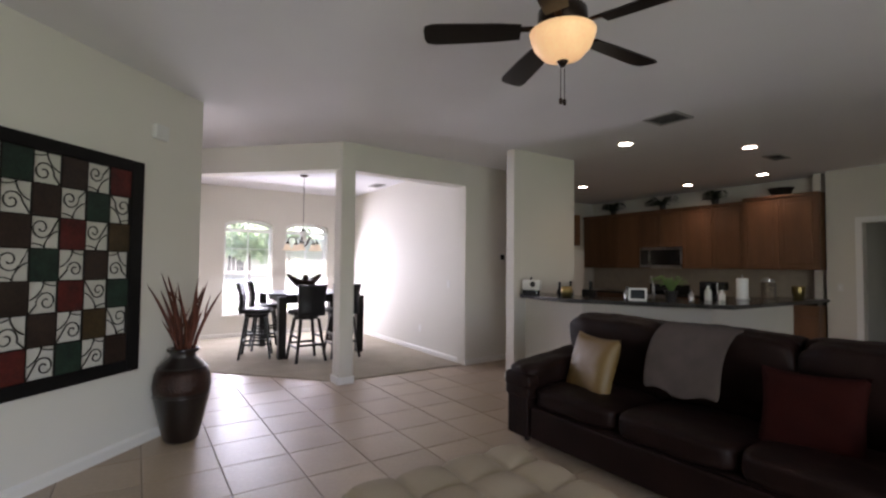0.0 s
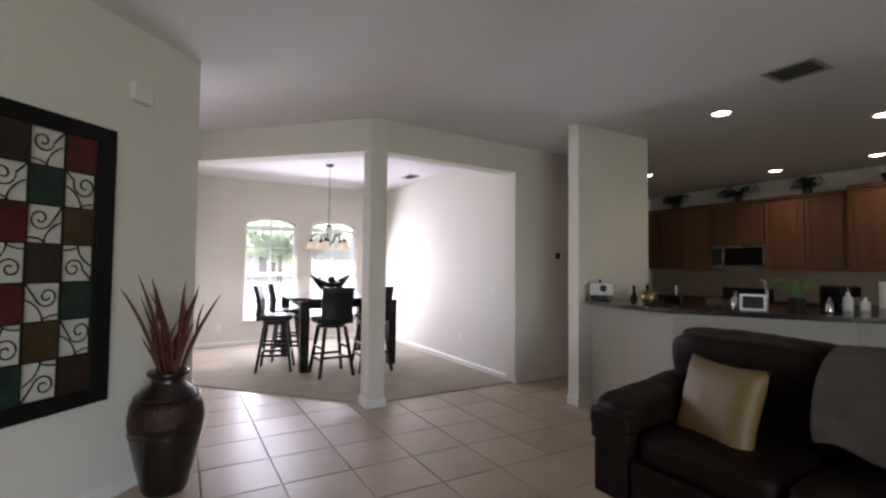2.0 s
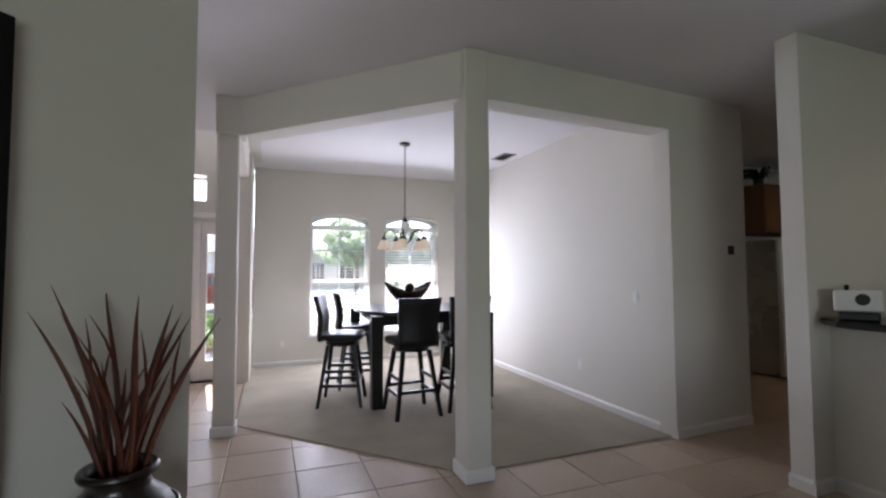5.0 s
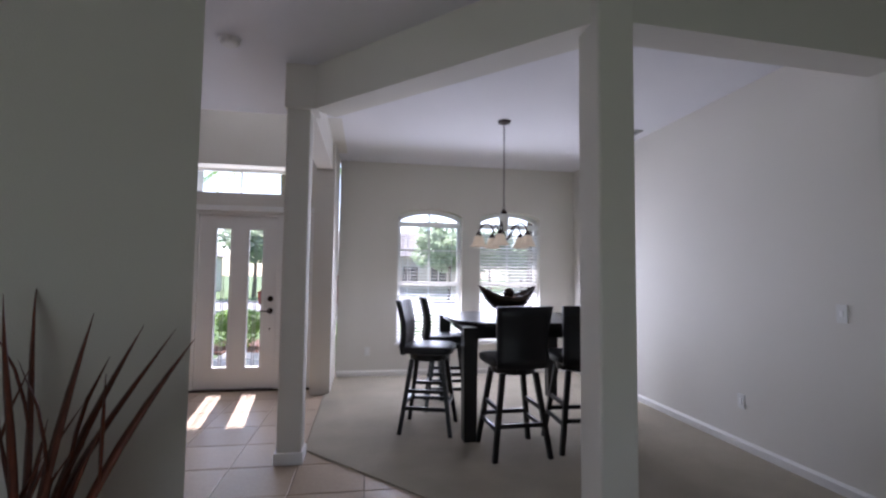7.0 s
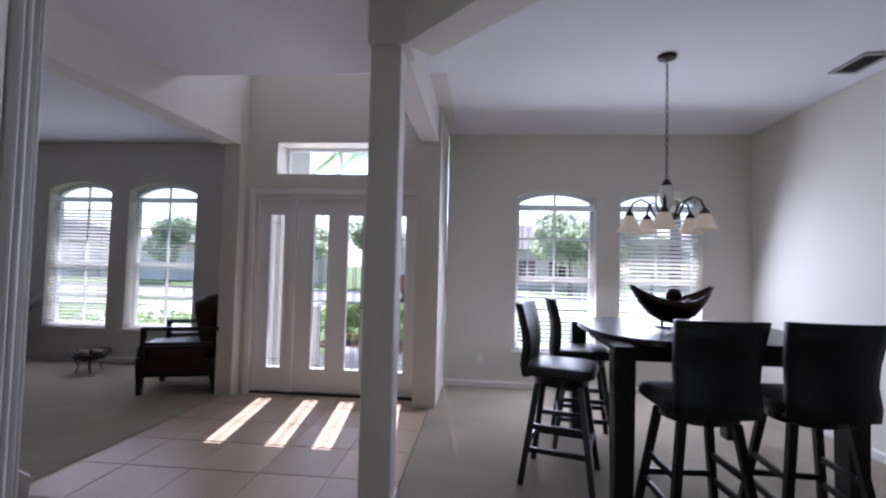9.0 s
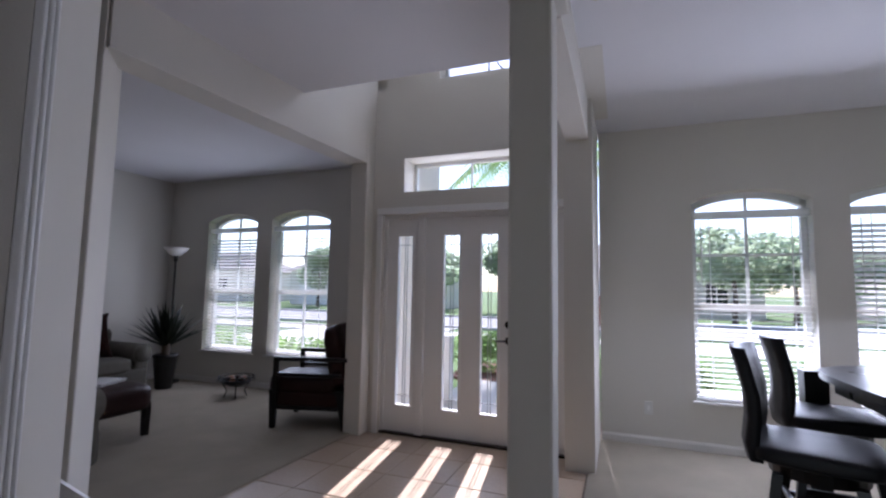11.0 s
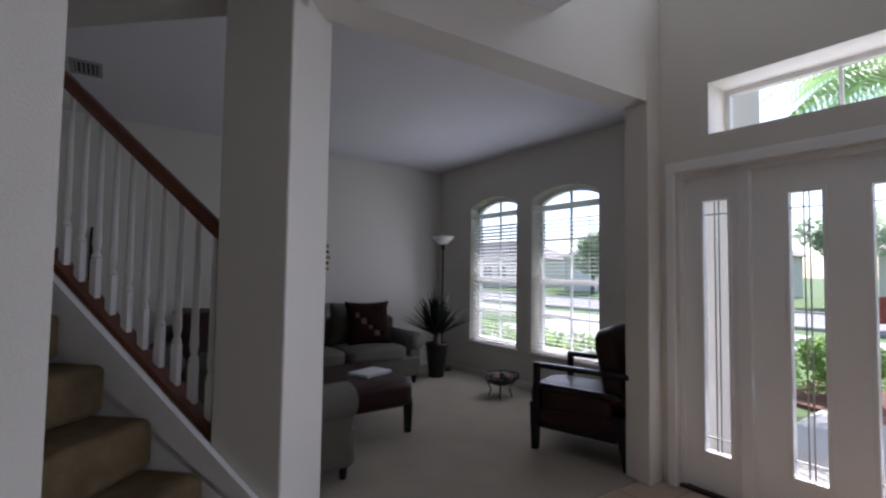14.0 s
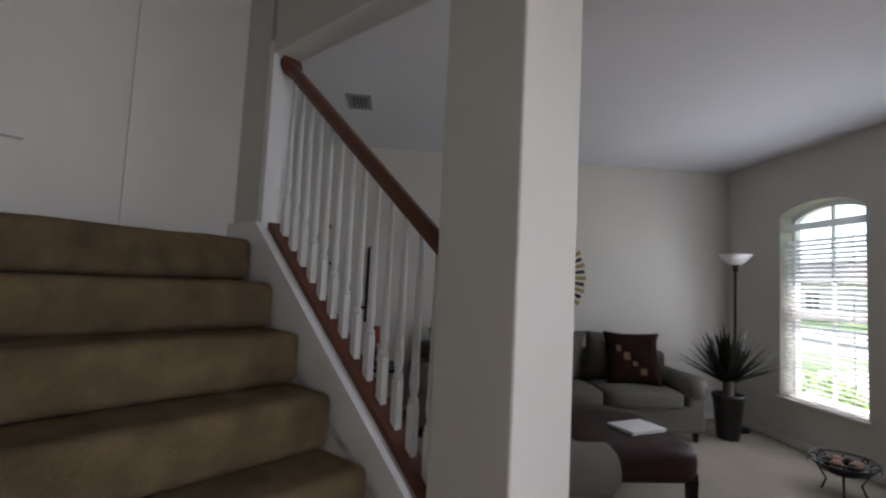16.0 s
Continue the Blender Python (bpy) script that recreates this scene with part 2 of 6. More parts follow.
def tube(points, radius, sides=8, bm=None, m=None, taper=1.0):
    """A round bar along points; radius falls to radius * taper at its end."""
    add = bmesh.new()
    pts = [Vector(p) for p in points]
    rings = []
    for i, p in enumerate(pts):
        d = (pts[min(i + 1, len(pts) - 1)] - pts[max(i - 1, 0)]).normalized()
        up = Vector((0, 0, 1)) if abs(d.z) < 0.9 else Vector((1, 0, 0))
        a = d.cross(up).normalized()
        b = d.cross(a)
        r = radius * (1 + (taper - 1) * i / max(1, len(pts) - 1))
        rings.append([add.verts.new(p + r * (math.cos(2 * math.pi * k / sides) * a + math.sin(2 * math.pi * k / sides) * b)) for k in range(sides)])
    for q, w in zip(rings, rings[1:]):
        for k in range(sides):
            add.faces.new((q[k], q[(k + 1) % sides], w[(k + 1) % sides], w[k]))
    add.faces.new(rings[0]), add.faces.new(rings[-1])
    return join(bm, add, m)


def prism(poly, depth, bm=None, m=None):
    """Extrudes a polygon of (u, z) pairs along +y by depth."""
    add = bmesh.new()
    a = [add.verts.new((u, 0, z)) for u, z in poly]
    b = [add.verts.new((u, depth, z)) for u, z in poly]
    add.faces.new(a), add.faces.new(b[::-1])
    for k in range(len(poly)):
        add.faces.new((a[k], a[(k + 1) % len(poly)], b[(k + 1) % len(poly)], b[k]))
    return join(bm, add, m)


def slab(poly, z0, z1, bm=None):
    """A level slab over a plan polygon."""
    add = bmesh.new()
    a = [add.verts.new((x, y, z0)) for x, y in poly]
    b = [add.verts.new((x, y, z1)) for x, y in poly]
    add.faces.new(a), add.faces.new(b)
    for k in range(len(poly)):
        add.faces.new((a[k], a[(k + 1) % len(poly)], b[(k + 1) % len(poly)], b[k]))
    return join(bm, add)


def cushion(sx, sy, sz, puff=0.25, cuts=8, corner=0.0, wrinkle=0.0):
    """A soft block centred on the origin; puff rounds it, corner pulls its four corners out, wrinkle creases it."""
    bm = bmesh.new()
    bmesh.ops.create_cube(bm, size=2.0)
    bmesh.ops.subdivide_edges(bm, edges=bm.edges[:], cuts=cuts, use_grid_fill=True)
    for v in bm.verts:
        x, y, z = v.co
        n = (abs(x) ** 6 + abs(y) ** 6 + abs(z) ** 6) ** (1 / 6)
        x, y, z = x / n, y / n, z / n
        k = 1 - puff * (x * x + y * y) / 2
        c = 1 + corner * (x * x * y * y)
        v.co = (x * sx / 2 * c, y * sy / 2 * c, z * sz / 2 * k)
        if wrinkle:
            q = Vector((v.co.x * 5 + sx, v.co.y * 5 + sy, v.co.z * 5))
            v.co += Vector((x, y, z)).normalized() * wrinkle * (noise.noise(q) + 0.6 * noise.noise(q * 2.6))
    return bm


def pointed_pillow(w, h, thick, cuts=18):
    """A stuffed square with pointed corners and hollow sides, in the x-y plane."""
    bm = bmesh.new()
    for side in (1, -1):
        rows_p = []
        for i in range(cuts + 1):
            u = -1 + 2 * i / cuts
            row = []
            for j in range(cuts + 1):
                v = -1 + 2 * j / cuts
                full = max(0.0, (1 - u ** 4) * (1 - v ** 4)) ** 0.5
                fold = 0.05 * noise.noise(Vector((u * 2.2, v * 2.2, side * 3.0))) + 0.03 * noise.noise(Vector((u * 6, v * 6, side)))
                row.append(bm.verts.new((u * w / 2 * (1 - 0.09 * (1 - v * v)), v * h / 2 * (1 - 0.09 * (1 - u * u)), side * thick / 2 * full * (1 + 2.2 * fold))))
            rows_p.append(row)
        for i in range(cuts):
            for j in range(cuts):
                bm.faces.new((rows_p[i][j], rows_p[i + 1][j], rows_p[i + 1][j + 1], rows_p[i][j + 1]))
    bmesh.ops.remove_doubles(bm, verts=bm.verts, dist=0.0006)
    return bm


def sit(ob, m):
    ob.matrix_basis = m
    return ob


def thing(name, label, category, m=None, group=""):
    ob = new(name)
    ob.empty_display_size = 0.1
    if m is not None:
        ob.matrix_basis = m
    return tagged(ob, label, category, group)


def structure(ob, label, category):
    return tagged(ob, label, category, kind="structure")


# ---- walls ----
CEILING = 2.88
HEAD = 2.55


def along(p, q):
    """A pose whose x runs from p to q on the floor."""
    return pose(p[0], p[1], 0, 0, 0, math.degrees(math.atan2(q[1] - p[1], q[0] - p[0])))


def wall(name, p, q, depth, openings=(), height=CEILING, label="off-white painted wall", z0=0.0):
    """A wall from p to q; its body lies to the left of that line. Openings: u0, u1, z0, z1, rise of the arch."""
    length = math.hypot(q[0] - p[0], q[1] - p[1])
    bm = bmesh.new()
    at = 0.0
    for u0, u1, a, b, rise in sorted(openings):
        prism([(at, z0), (u0, z0), (u0, height), (at, height)], depth, bm)
        if a > z0 + 0.001:
            prism([(u0, z0), (u1, z0), (u1, a), (u0, a)], depth, bm)
        if b < height - 0.001:
            arc = [(u0 + (u1 - u0) * k / 14, b + rise * (1 - (2 * k / 14 - 1) ** 2) ** 0.8 if 0 < k < 14 else b) for k in range(15)] if rise else [(u0, b), (u1, b)]
            prism([(u0, height)] + arc + [(u1, height)], depth, bm)
        at = u1
    if at < length - 0.001:
        prism([(at, z0), (length, z0), (length, height), (at, height)], depth, bm)
    bmesh.ops.remove_doubles(bm, verts=bm.verts, dist=0.0005)
    ob = part(name, bm, WALL)
    ob.matrix_basis = along(p, q)
    return structure(ob, label, "wall")


def baseboard(p, q, depth=0.014, height=0.085, name="baseboard"):
    length = math.hypot(q[0] - p[0], q[1] - p[1])
    add = bmesh.new()
    prof = [(0, 0), (-depth, 0), (-depth, height - 0.02), (-depth * 0.45, height - 0.006), (-depth * 0.3, height), (0, height)]
    a = [add.verts.new((0, y, z)) for y, z in prof]
    b = [add.verts.new((length, y, z)) for y, z in prof]
    add.faces.new(a), add.faces.new(b)
    for k in range(len(prof)):
        add.faces.new((a[k], a[(k + 1) % len(prof)], b[(k + 1) % len(prof)], b[k]))
    ob = part(name, add, BASE)
    ob.matrix_basis = along(p, q)
    return structure(ob, "white painted baseboard at the wall's foot", "baseboard")


# art wall, the short hall wall behind it, and the stair's wall (all at 45 degrees)
ART_A, ART_B = (-3.20, 0.85), (0.98, 5.03)
HALL_B = (-0.113, 6.10)
wall("wall_art", ART_A, ART_B, 0.12)
baseboard(ART_A, ART_B)
HU = Vector((HALL_B[0] - 0.98, HALL_B[1] - 5.03, 0)).normalized()


def hall(u):
    """A point of the hall wall's line, u metres from the art wall's corner."""
    return (0.98 + HU.x * u, 5.03 + HU.y * u)


wall("wall_hall_near", hall(0.121), hall(0.30), 0.2)
wall("wall_hall", hall(1.08), HALL_B, 0.2)
wall("wall_hall_over_door", hall(0.30), hall(1.08), 0.2, z0=2.1)
baseboard(hall(1.18), HALL_B)
STAIR_TOP = (-3.3, 2.895)
wall("wall_stair", HALL_B, STAIR_TOP, 0.15, height=5.2)

# dining room
COL = (2.51, 2.69, 5.52, 5.73)
SWING = math.radians(3.2)


def thermo_wall(x):
    """The dining opening's wall line, which runs slightly askew."""
    return 5.545 + (x - 2.69) * math.tan(SWING)


wall("wall_dining_header", (2.69, thermo_wall(2.69)), (4.42, thermo_wall(4.42)), 0.20, z0=HEAD)
wall("wall_hall_thermostat", (4.42, thermo_wall(4.42)), (5.36, thermo_wall(5.36)), 0.16)
baseboard((4.42, thermo_wall(4.42)), (5.36, thermo_wall(5.36)))
wall("wall_dining_diagonal_header", (1.06, 7.04), (2.54, 5.56), 0.21, z0=HEAD)
bm = box(*COL, 0.0, CEILING, 0.012)
structure(part("wall_column_dining", bm, WALL), "square painted column at the dining room's corner", "column")
bm = box(COL[0] - 0.014, COL[1] + 0.014, COL[2] - 0.014, COL[3] + 0.014, 0, 0.085, 0.006)
structure(part("baseboard_column", bm, TRIM), "white baseboard round the column's foot", "baseboard")
FCOL = (0.874, 1.046, 7.05, 7.225)
structure(part("wall_column_foyer", box(*FCOL, 0.0, CEILING, 0.012), WALL), "square painted column beside the foyer", "column")
structure(part("wall_column_head", box(FCOL[0] - 0.012, FCOL[1] + 0.055, FCOL[2] - 0.03, FCOL[3] + 0.02, HEAD - 0.002, CEILING, 0.01), WALL), "painted header block over the foyer column", "wall")
structure(part("baseboard_column", box(FCOL[0] - 0.014, FCOL[1] + 0.014, FCOL[2] - 0.014, FCOL[3] + 0.014, 0, 0.085, 0.006), TRIM), "white baseboard round the column's foot", "baseboard")
wall("wall_foyer_dining_header", (1.06, 7.26), (1.06, 9.0), 0.17, z0=HEAD)
wall("wall_pier_dining", (1.09, 9.0), (1.09, 9.94), 0.22)
DW = [(0.783, 1.673, 0.43, 2.165, 0.092), (1.925, 2.805, 0.43, 2.165, 0.092)]
wall("wall_dining_front", (1.10, 9.89), (4.60, 9.89), 0.22, DW)
wall("wall_dining_east", (4.42, 9.9), (4.42, thermo_wall(4.42) + 0.16), 0.16)
baseboard((4.42, 9.89), (4.42, 5.8))
baseboard((1.10, 9.89), (4.42, 9.89))

# foyer front wall with the door and two transom openings
FY = 9.23
FX0 = -1.0
wall("wall_foyer_front", (FX0 - 0.2, FY), (1.09, FY), 0.20,
     [(0.33, 2.068, 0.0, 2.06, 0)], height=2.08)
wall("wall_foyer_front_middle", (FX0 - 0.2, FY), (1.09, FY), 0.30, [(0.55, 1.755, 2.275, 2.605, 0)], height=3.32, z0=2.08)
wall("wall_foyer_front_upper", (FX0 - 0.2, FY + 0.16), (1.09, FY + 0.16), 0.20, [(0.84, 2.20, 3.44, 4.3, 0)], height=5.2, z0=3.30)

# living room
LO = (-1.15, -0.97, 9.08, 9.24)
structure(part("wall_pier_living", box(*LO, 0, CEILING, 0.01), WALL), "painted pier beside the front door", "wall")
wall("wall_living_header", (-0.98, 9.08), (-1.12, 6.76), 0.22 * -1, z0=HEAD)
LW = [(0.74, 1.63, 0.45, 2.25, 0.11), (1.88, 2.81, 0.45, 2.25, 0.11)]
wall("wall_living_front", (-5.0, 10.26), (-1.0, 10.26), 0.22, LW)
wall("wall_living_west", (-5.0, 4.0), (-5.0, 10.4), 0.15)
wall("wall_living_east", (-1.15, 9.24), (-1.15, 10.3), 0.15 * -1)
baseboard((-5.0, 10.26), (-1.15, 10.26))
baseboard((-5.0, 5.0), (-5.0, 10.26))

# great room, kitchen and hall shell
wall("wall_west", (-3.2, 0.9), (-3.2, -3.2), 0.15)
wall("wall_rear", (-3.2, -3.2), (9.3, -3.2), 0.15 * -1, [(1.8, 5.4, 0.05, 2.2, 0)])
wall("wall_east", (9.1, 2.92), (9.1, -3.2), 0.15 * -1 + 0.30, [(0.42, 1.30, 0.0, 2.08, 0)])
wall("wall_kitchen_side", (9.251, 2.92), (9.6, 2.92), 0.12 * -1)
wall("wall_kitchen_back", (9.45, 7.5), (9.45, 2.8), 0.12)
wall("wall_kitchen_north", (5.36, 7.45), (9.6, 7.45), 0.12)
wall("wall_hall_end", (5.36, 5.70), (5.36, 7.5), 0.14)
wall("wall_kitchen_stub", (4.42, 4.62), (5.52, 4.62), 0.14)
baseboard((4.40, 4.62), (4.66, 4.62))
baseboard((4.42, 4.77), (4.42, 4.61))
wall("wall_bedroom_end", (11.2, 3.2), (11.2, 0.5), 0.1)
wall("wall_bedroom_side", (9.2, 3.0), (11.2, 3.0), 0.1)
wall("wall_bedroom_near", (11.2, 0.9), (9.2, 0.9), 0.1)
# bar wall: straight, then at 45 degrees, then straight again
PONY = [(4.62, 4.62), (4.62, 3.72), (5.28, 2.68), (7.05, 2.62)]
for i, (p, q) in enumerate(zip(PONY, PONY[1:])):
    wall("wall_bar_%d" % (i + 1), p, q, 0.14, height=1.03)
    baseboard(p, q)

# stairs at 45 degrees: s runs up the stair, n across it
UP = Vector((-1, -1, 0)).normalized()
ACROSS = Vector((-1, 1, 0)).normalized()


STAIR = Matrix(((UP.x, ACROSS.x, 0, -1.12), (UP.y, ACROSS.y, 0, 6.735), (0, 0, 1, 0), (0, 0, 0, 1)))
bm = box(0, 0.30, 0, 0.39, 0, CEILING, 0.008)
structure(sit(part("wall_column_stair", bm, WALL), STAIR), "painted column at the foot of the stair", "column")
structure(sit(part("baseboard_column", box(-0.014, 0.3, -0.014, 0.404, 0, 0.085, 0.006), TRIM), STAIR), "white baseboard round the column's foot", "baseboard")
RISE, RUN, FIRST = 0.197, 0.226, -0.135
STEPS = 8
stair = sit(tagged(new("staircase"), "carpeted stair with white balusters and wooden handrail", "staircase"), STAIR)
for i in range(STEPS):
    s0 = FIRST + i * RUN
    deep = RUN + 0.04 if i < STEPS - 1 else 1.15
    bm = box(s0 - 0.025, s0 + deep, -1.17, -0.03 + (0.03 if i < 2 else 0.0), max(0, RISE * i), RISE * (i + 1), 0.036, 4)
    bmesh.ops.subdivide_edges(bm, edges=[e for e in bm.edges if e.calc_length() > 0.15], cuts=12, use_grid_fill=True)
    for v in bm.verts:
        v.co += Vector((-0.006, 0, 0.006)) * (noise.noise(Vector((v.co.y * 6, v.co.z * 9, i * 3.1))) + 0.5 * noise.noise(Vector((v.co.y * 15, v.co.x * 9, i * 1.7))))
    part("step", bm, STAIRCARPET, stair, smooth=True)
SLOPE = 0.87


def rail_z(s, lift):
    """Height of a line that runs up beside the stair."""
    return 0.66 + (s - 0.306) * SLOPE + lift


# skirt and knee wall under the balusters
S1 = 1.42
RN = 0.09
bm = prism([(0.30, 0), (S1, 0), (S1, rail_z(S1, 0)), (0.30, rail_z(0.30, 0))], 0.13, None, Matrix.Translation((0, 0.0, 0)))
part("knee_wall", bm, WALL, stair, "off-white painted knee wall")
bm = prism([(-0.30, 0.0), (0.05, 0.0), (S1 + 0.6, rail_z(S1 + 0.25, -0.1)), (S1 + 0.6, rail_z(S1, 0.03)), (S1, rail_z(S1, 0.03)), (-0.30, max(0.08, rail_z(-0.30, 0.03)))], 0.028, None, Matrix.Translation((0, -0.03, 0)))
part("skirt_board", bm, TRIM, stair, "white sloping skirt board")
bm = prism([(0.30, rail_z(0.30, 0.002)), (S1, rail_z(S1, 0.002)), (S1, rail_z(S1, 0.035)), (0.30, rail_z(0.30, 0.035))], 0.09, None, Matrix.Translation((0, 0.035, 0)))
part("shoe_rail", bm, RAILWOOD, stair, "red-brown wooden shoe rail")
hr = bmesh.new()
prof = [(-0.03, -0.03), (-0.036, 0.0), (-0.03, 0.026), (-0.012, 0.038), (0.012, 0.038), (0.03, 0.026), (0.036, 0.0), (0.03, -0.03)]
ends = []
for s in (0.30, S1 - 0.02):
    ends.append([hr.verts.new((s, RN + a, rail_z(s, 0.835) + b)) for a, b in prof])
for k in range(8):
    hr.faces.new((ends[0][k], ends[0][(k + 1) % 8], ends[1][(k + 1) % 8], ends[1][k]))
hr.faces.new(ends[0]), hr.faces.new(ends[1])
lathe([(0.001, -0.012), (0.055, -0.012), (0.06, 0.0), (0.05, 0.014), (0.001, 0.016)], 20, hr, Matrix.Translation((S1 - 0.012, RN, rail_z(S1, 0.835))) @ pose(0, 0, 0, 0, 90, 0))
part("handrail", hr, RAILWOOD, stair, "red-brown wooden handrail with round end rosette")
part("half_post", box(S1, S1 + 0.05, 0.0, 0.135, rail_z(S1, 0.0), 2.57, 0.004), TRIM, stair)
spindle = lathe([(0.016, 0), (0.016, 0.16), (0.02, 0.17), (0.012, 0.19), (0.018, 0.23), (0.015, 0.3), (0.010, 0.81)], 10)
base = box(-0.016, 0.016, -0.016, 0.016, -0.02, 0.16, 0.002, 1, spindle)
sp = part("baluster", base, TRIM, stair)
NB = 13
for i in range(NB):
    s = 0.37 + i * (S1 - 0.06 - 0.37) / (NB - 1)
    ob = sp if i == 0 else new("baluster", sp.data)
    ob.parent = stair
    ob.matrix_basis = Matrix.Translation((s, RN, rail_z(s, 0.035)))
sh = wall("wall_stair_header", (0, 0), (S1, 0), 0.13, height=5.2, z0=2.50)
sh.matrix_basis = STAIR
sw = wall("wall_stair_far", (S1 + 0.05, 0), (5.0, 0), 0.13, height=5.2)
sw.matrix_basis = STAIR @ Matrix.Translation((S1 + 0.05, 0, 0))
lw = wall("wall_landing", (0, 0), (0.5, 0), 0.30, height=5.2)
lw.matrix_basis = STAIR @ Matrix.Translation((1.70, 0.0, 0)) @ pose(0, 0, 0, 0, 0, -90)
lw = wall("wall_landing_back", (0.0, 0), (1.5, 0), 0.13, height=5.2)
lw.matrix_basis = STAIR @ Matrix.Translation((1.712, -0.5, 0)) @ pose(0, 0, 0, 0, 0, -90)
lr = wall("wall_landing_return", (0, 0), (0.35, 0), 0.13, height=5.2, z0=1.88)
lr.matrix_basis = STAIR @ Matrix.Translation((1.66, -0.84, 0)) @ pose(0, 0, 0, 0, 0, -90)
lr = wall("wall_landing_knee", (0, 0), (0.26, 0), 0.13, height=1.88, z0=1.5)
lr.matrix_basis = STAIR @ Matrix.Translation((1.66, -0.93, 0)) @ pose(0, 0, 0, 0, 0, -90)

# ---- floors and ceilings ----
structure(part("floor", box(-3.4, 11.3, -3.4, 9.6, -0.12, -0.006), GROUT), "concrete floor slab with grout between tiles", "floor")
dining_carpet = [(1.04, 7.30), (2.56, 5.66), (4.43, thermo_wall(4.42) + 0.05), (4.43, 9.95), (1.04, 9.95)]
structure(part("carpet_dining", slab(dining_carpet, -0.004, 0.012), CARPET), "beige cut-pile carpet of the dining room", "carpet")
living_carpet = [(-1.06, 9.12), (-1.12, 10.3), (-5.05, 10.3), (-5.05, 3.0), (-4.1, 3.75), (-1.40, 6.50), (-1.16, 7.0)]
structure(part("carpet_living", slab(living_carpet, -0.004, 0.012), CARPET), "beige cut-pile carpet of the living room", "carpet")
structure(part("floor_living", box(-5.2, -1.0, 9.5, 10.5, -0.12, -0.006), GROUT), "floor slab under the living room", "floor")
structure(part("floor_dining", box(1.0, 4.6, 9.5, 10.1, -0.12, -0.006), GROUT), "floor slab under the dining room", "floor")
structure(part("floor_west", box(-5.2, -3.4, 2.5, 9.5, -0.12, -0.006), GROUT), "floor slab under the living room", "floor")
main = [(-3.3, 2.895), (-3.3, -3.4), (11.3, -3.4), (11.3, 8.18), (-1.12, 8.18), (-1.12, 6.735), (-0.113, 6.10)]
structure(part("ceiling", slab(main, CEILING, CEILING + 0.2), CEIL), "flat white textured ceiling", "ceiling")
structure(part("ceiling_dining", box(1.0, 4.6, 8.18, 10.1, CEILING, CEILING + 0.2), CEIL), "flat white ceiling over the dining room", "ceiling")
structure(part("ceiling_living", slab([(-1.12, 6.735), (-1.12, 10.5), (-5.2, 10.5), (-5.2, 2.655)], CEILING, CEILING + 0.2), CEIL), "flat white ceiling over the living room", "ceiling")
structure(part("ceiling_high", slab([(-6, 1), (1.2, 1), (1.2, 9.7), (-6, 9.7)], 5.2, 5.3), CEIL), "high white ceiling over stair and foyer", "ceiling")
wall("wall_foyer_high_west", (-0.97, 9.24), (-1.0344, 8.18), 0.22 * -1, height=5.2, z0=CEILING)
structure(part("wall_foyer_high_east", box(0.888, 1.2, 8.18, 9.5, CEILING - 0.002, 5.2), WALL), "high painted foyer wall", "wall")
structure(part("wall_foyer_high_back", box(-1.0, 1.06, 8.04, 8.18, CEILING + 0.2, 5.2), WALL), "high painted foyer wall", "wall")

# Added shell above the ceilings; it keeps sky light from leaking into the stairwell.
for x0, x1, y0, y1 in ((-6.1, -6.0, 1.0, 9.7), (-6.1, 1.3, 0.9, 1.0), (1.2, 1.3, 1.0, 9.7), (-6.1, -1.25, 9.7, 9.8)):
    structure(part("wall_upper_shell", box(x0, x1, y0, y1, CEILING + 0.19, 5.3), STUCCO), "added upper shell that keeps daylight out of the stairwell", "wall")
# Walls added to close gaps where daylight leaked in beside the stair.
wall("wall_living_south", (-5.15, 2.6), (-3.2, 2.6), 0.1 * -1, height=5.2)
wall("wall_living_southwest", (-5.0, 2.5), (-5.0, 4.0), 0.15)
wall("wall_stairwell_back", (-3.2, 0.9), (-3.2, 2.6), 0.12, height=5.2)

# ---- windows ----


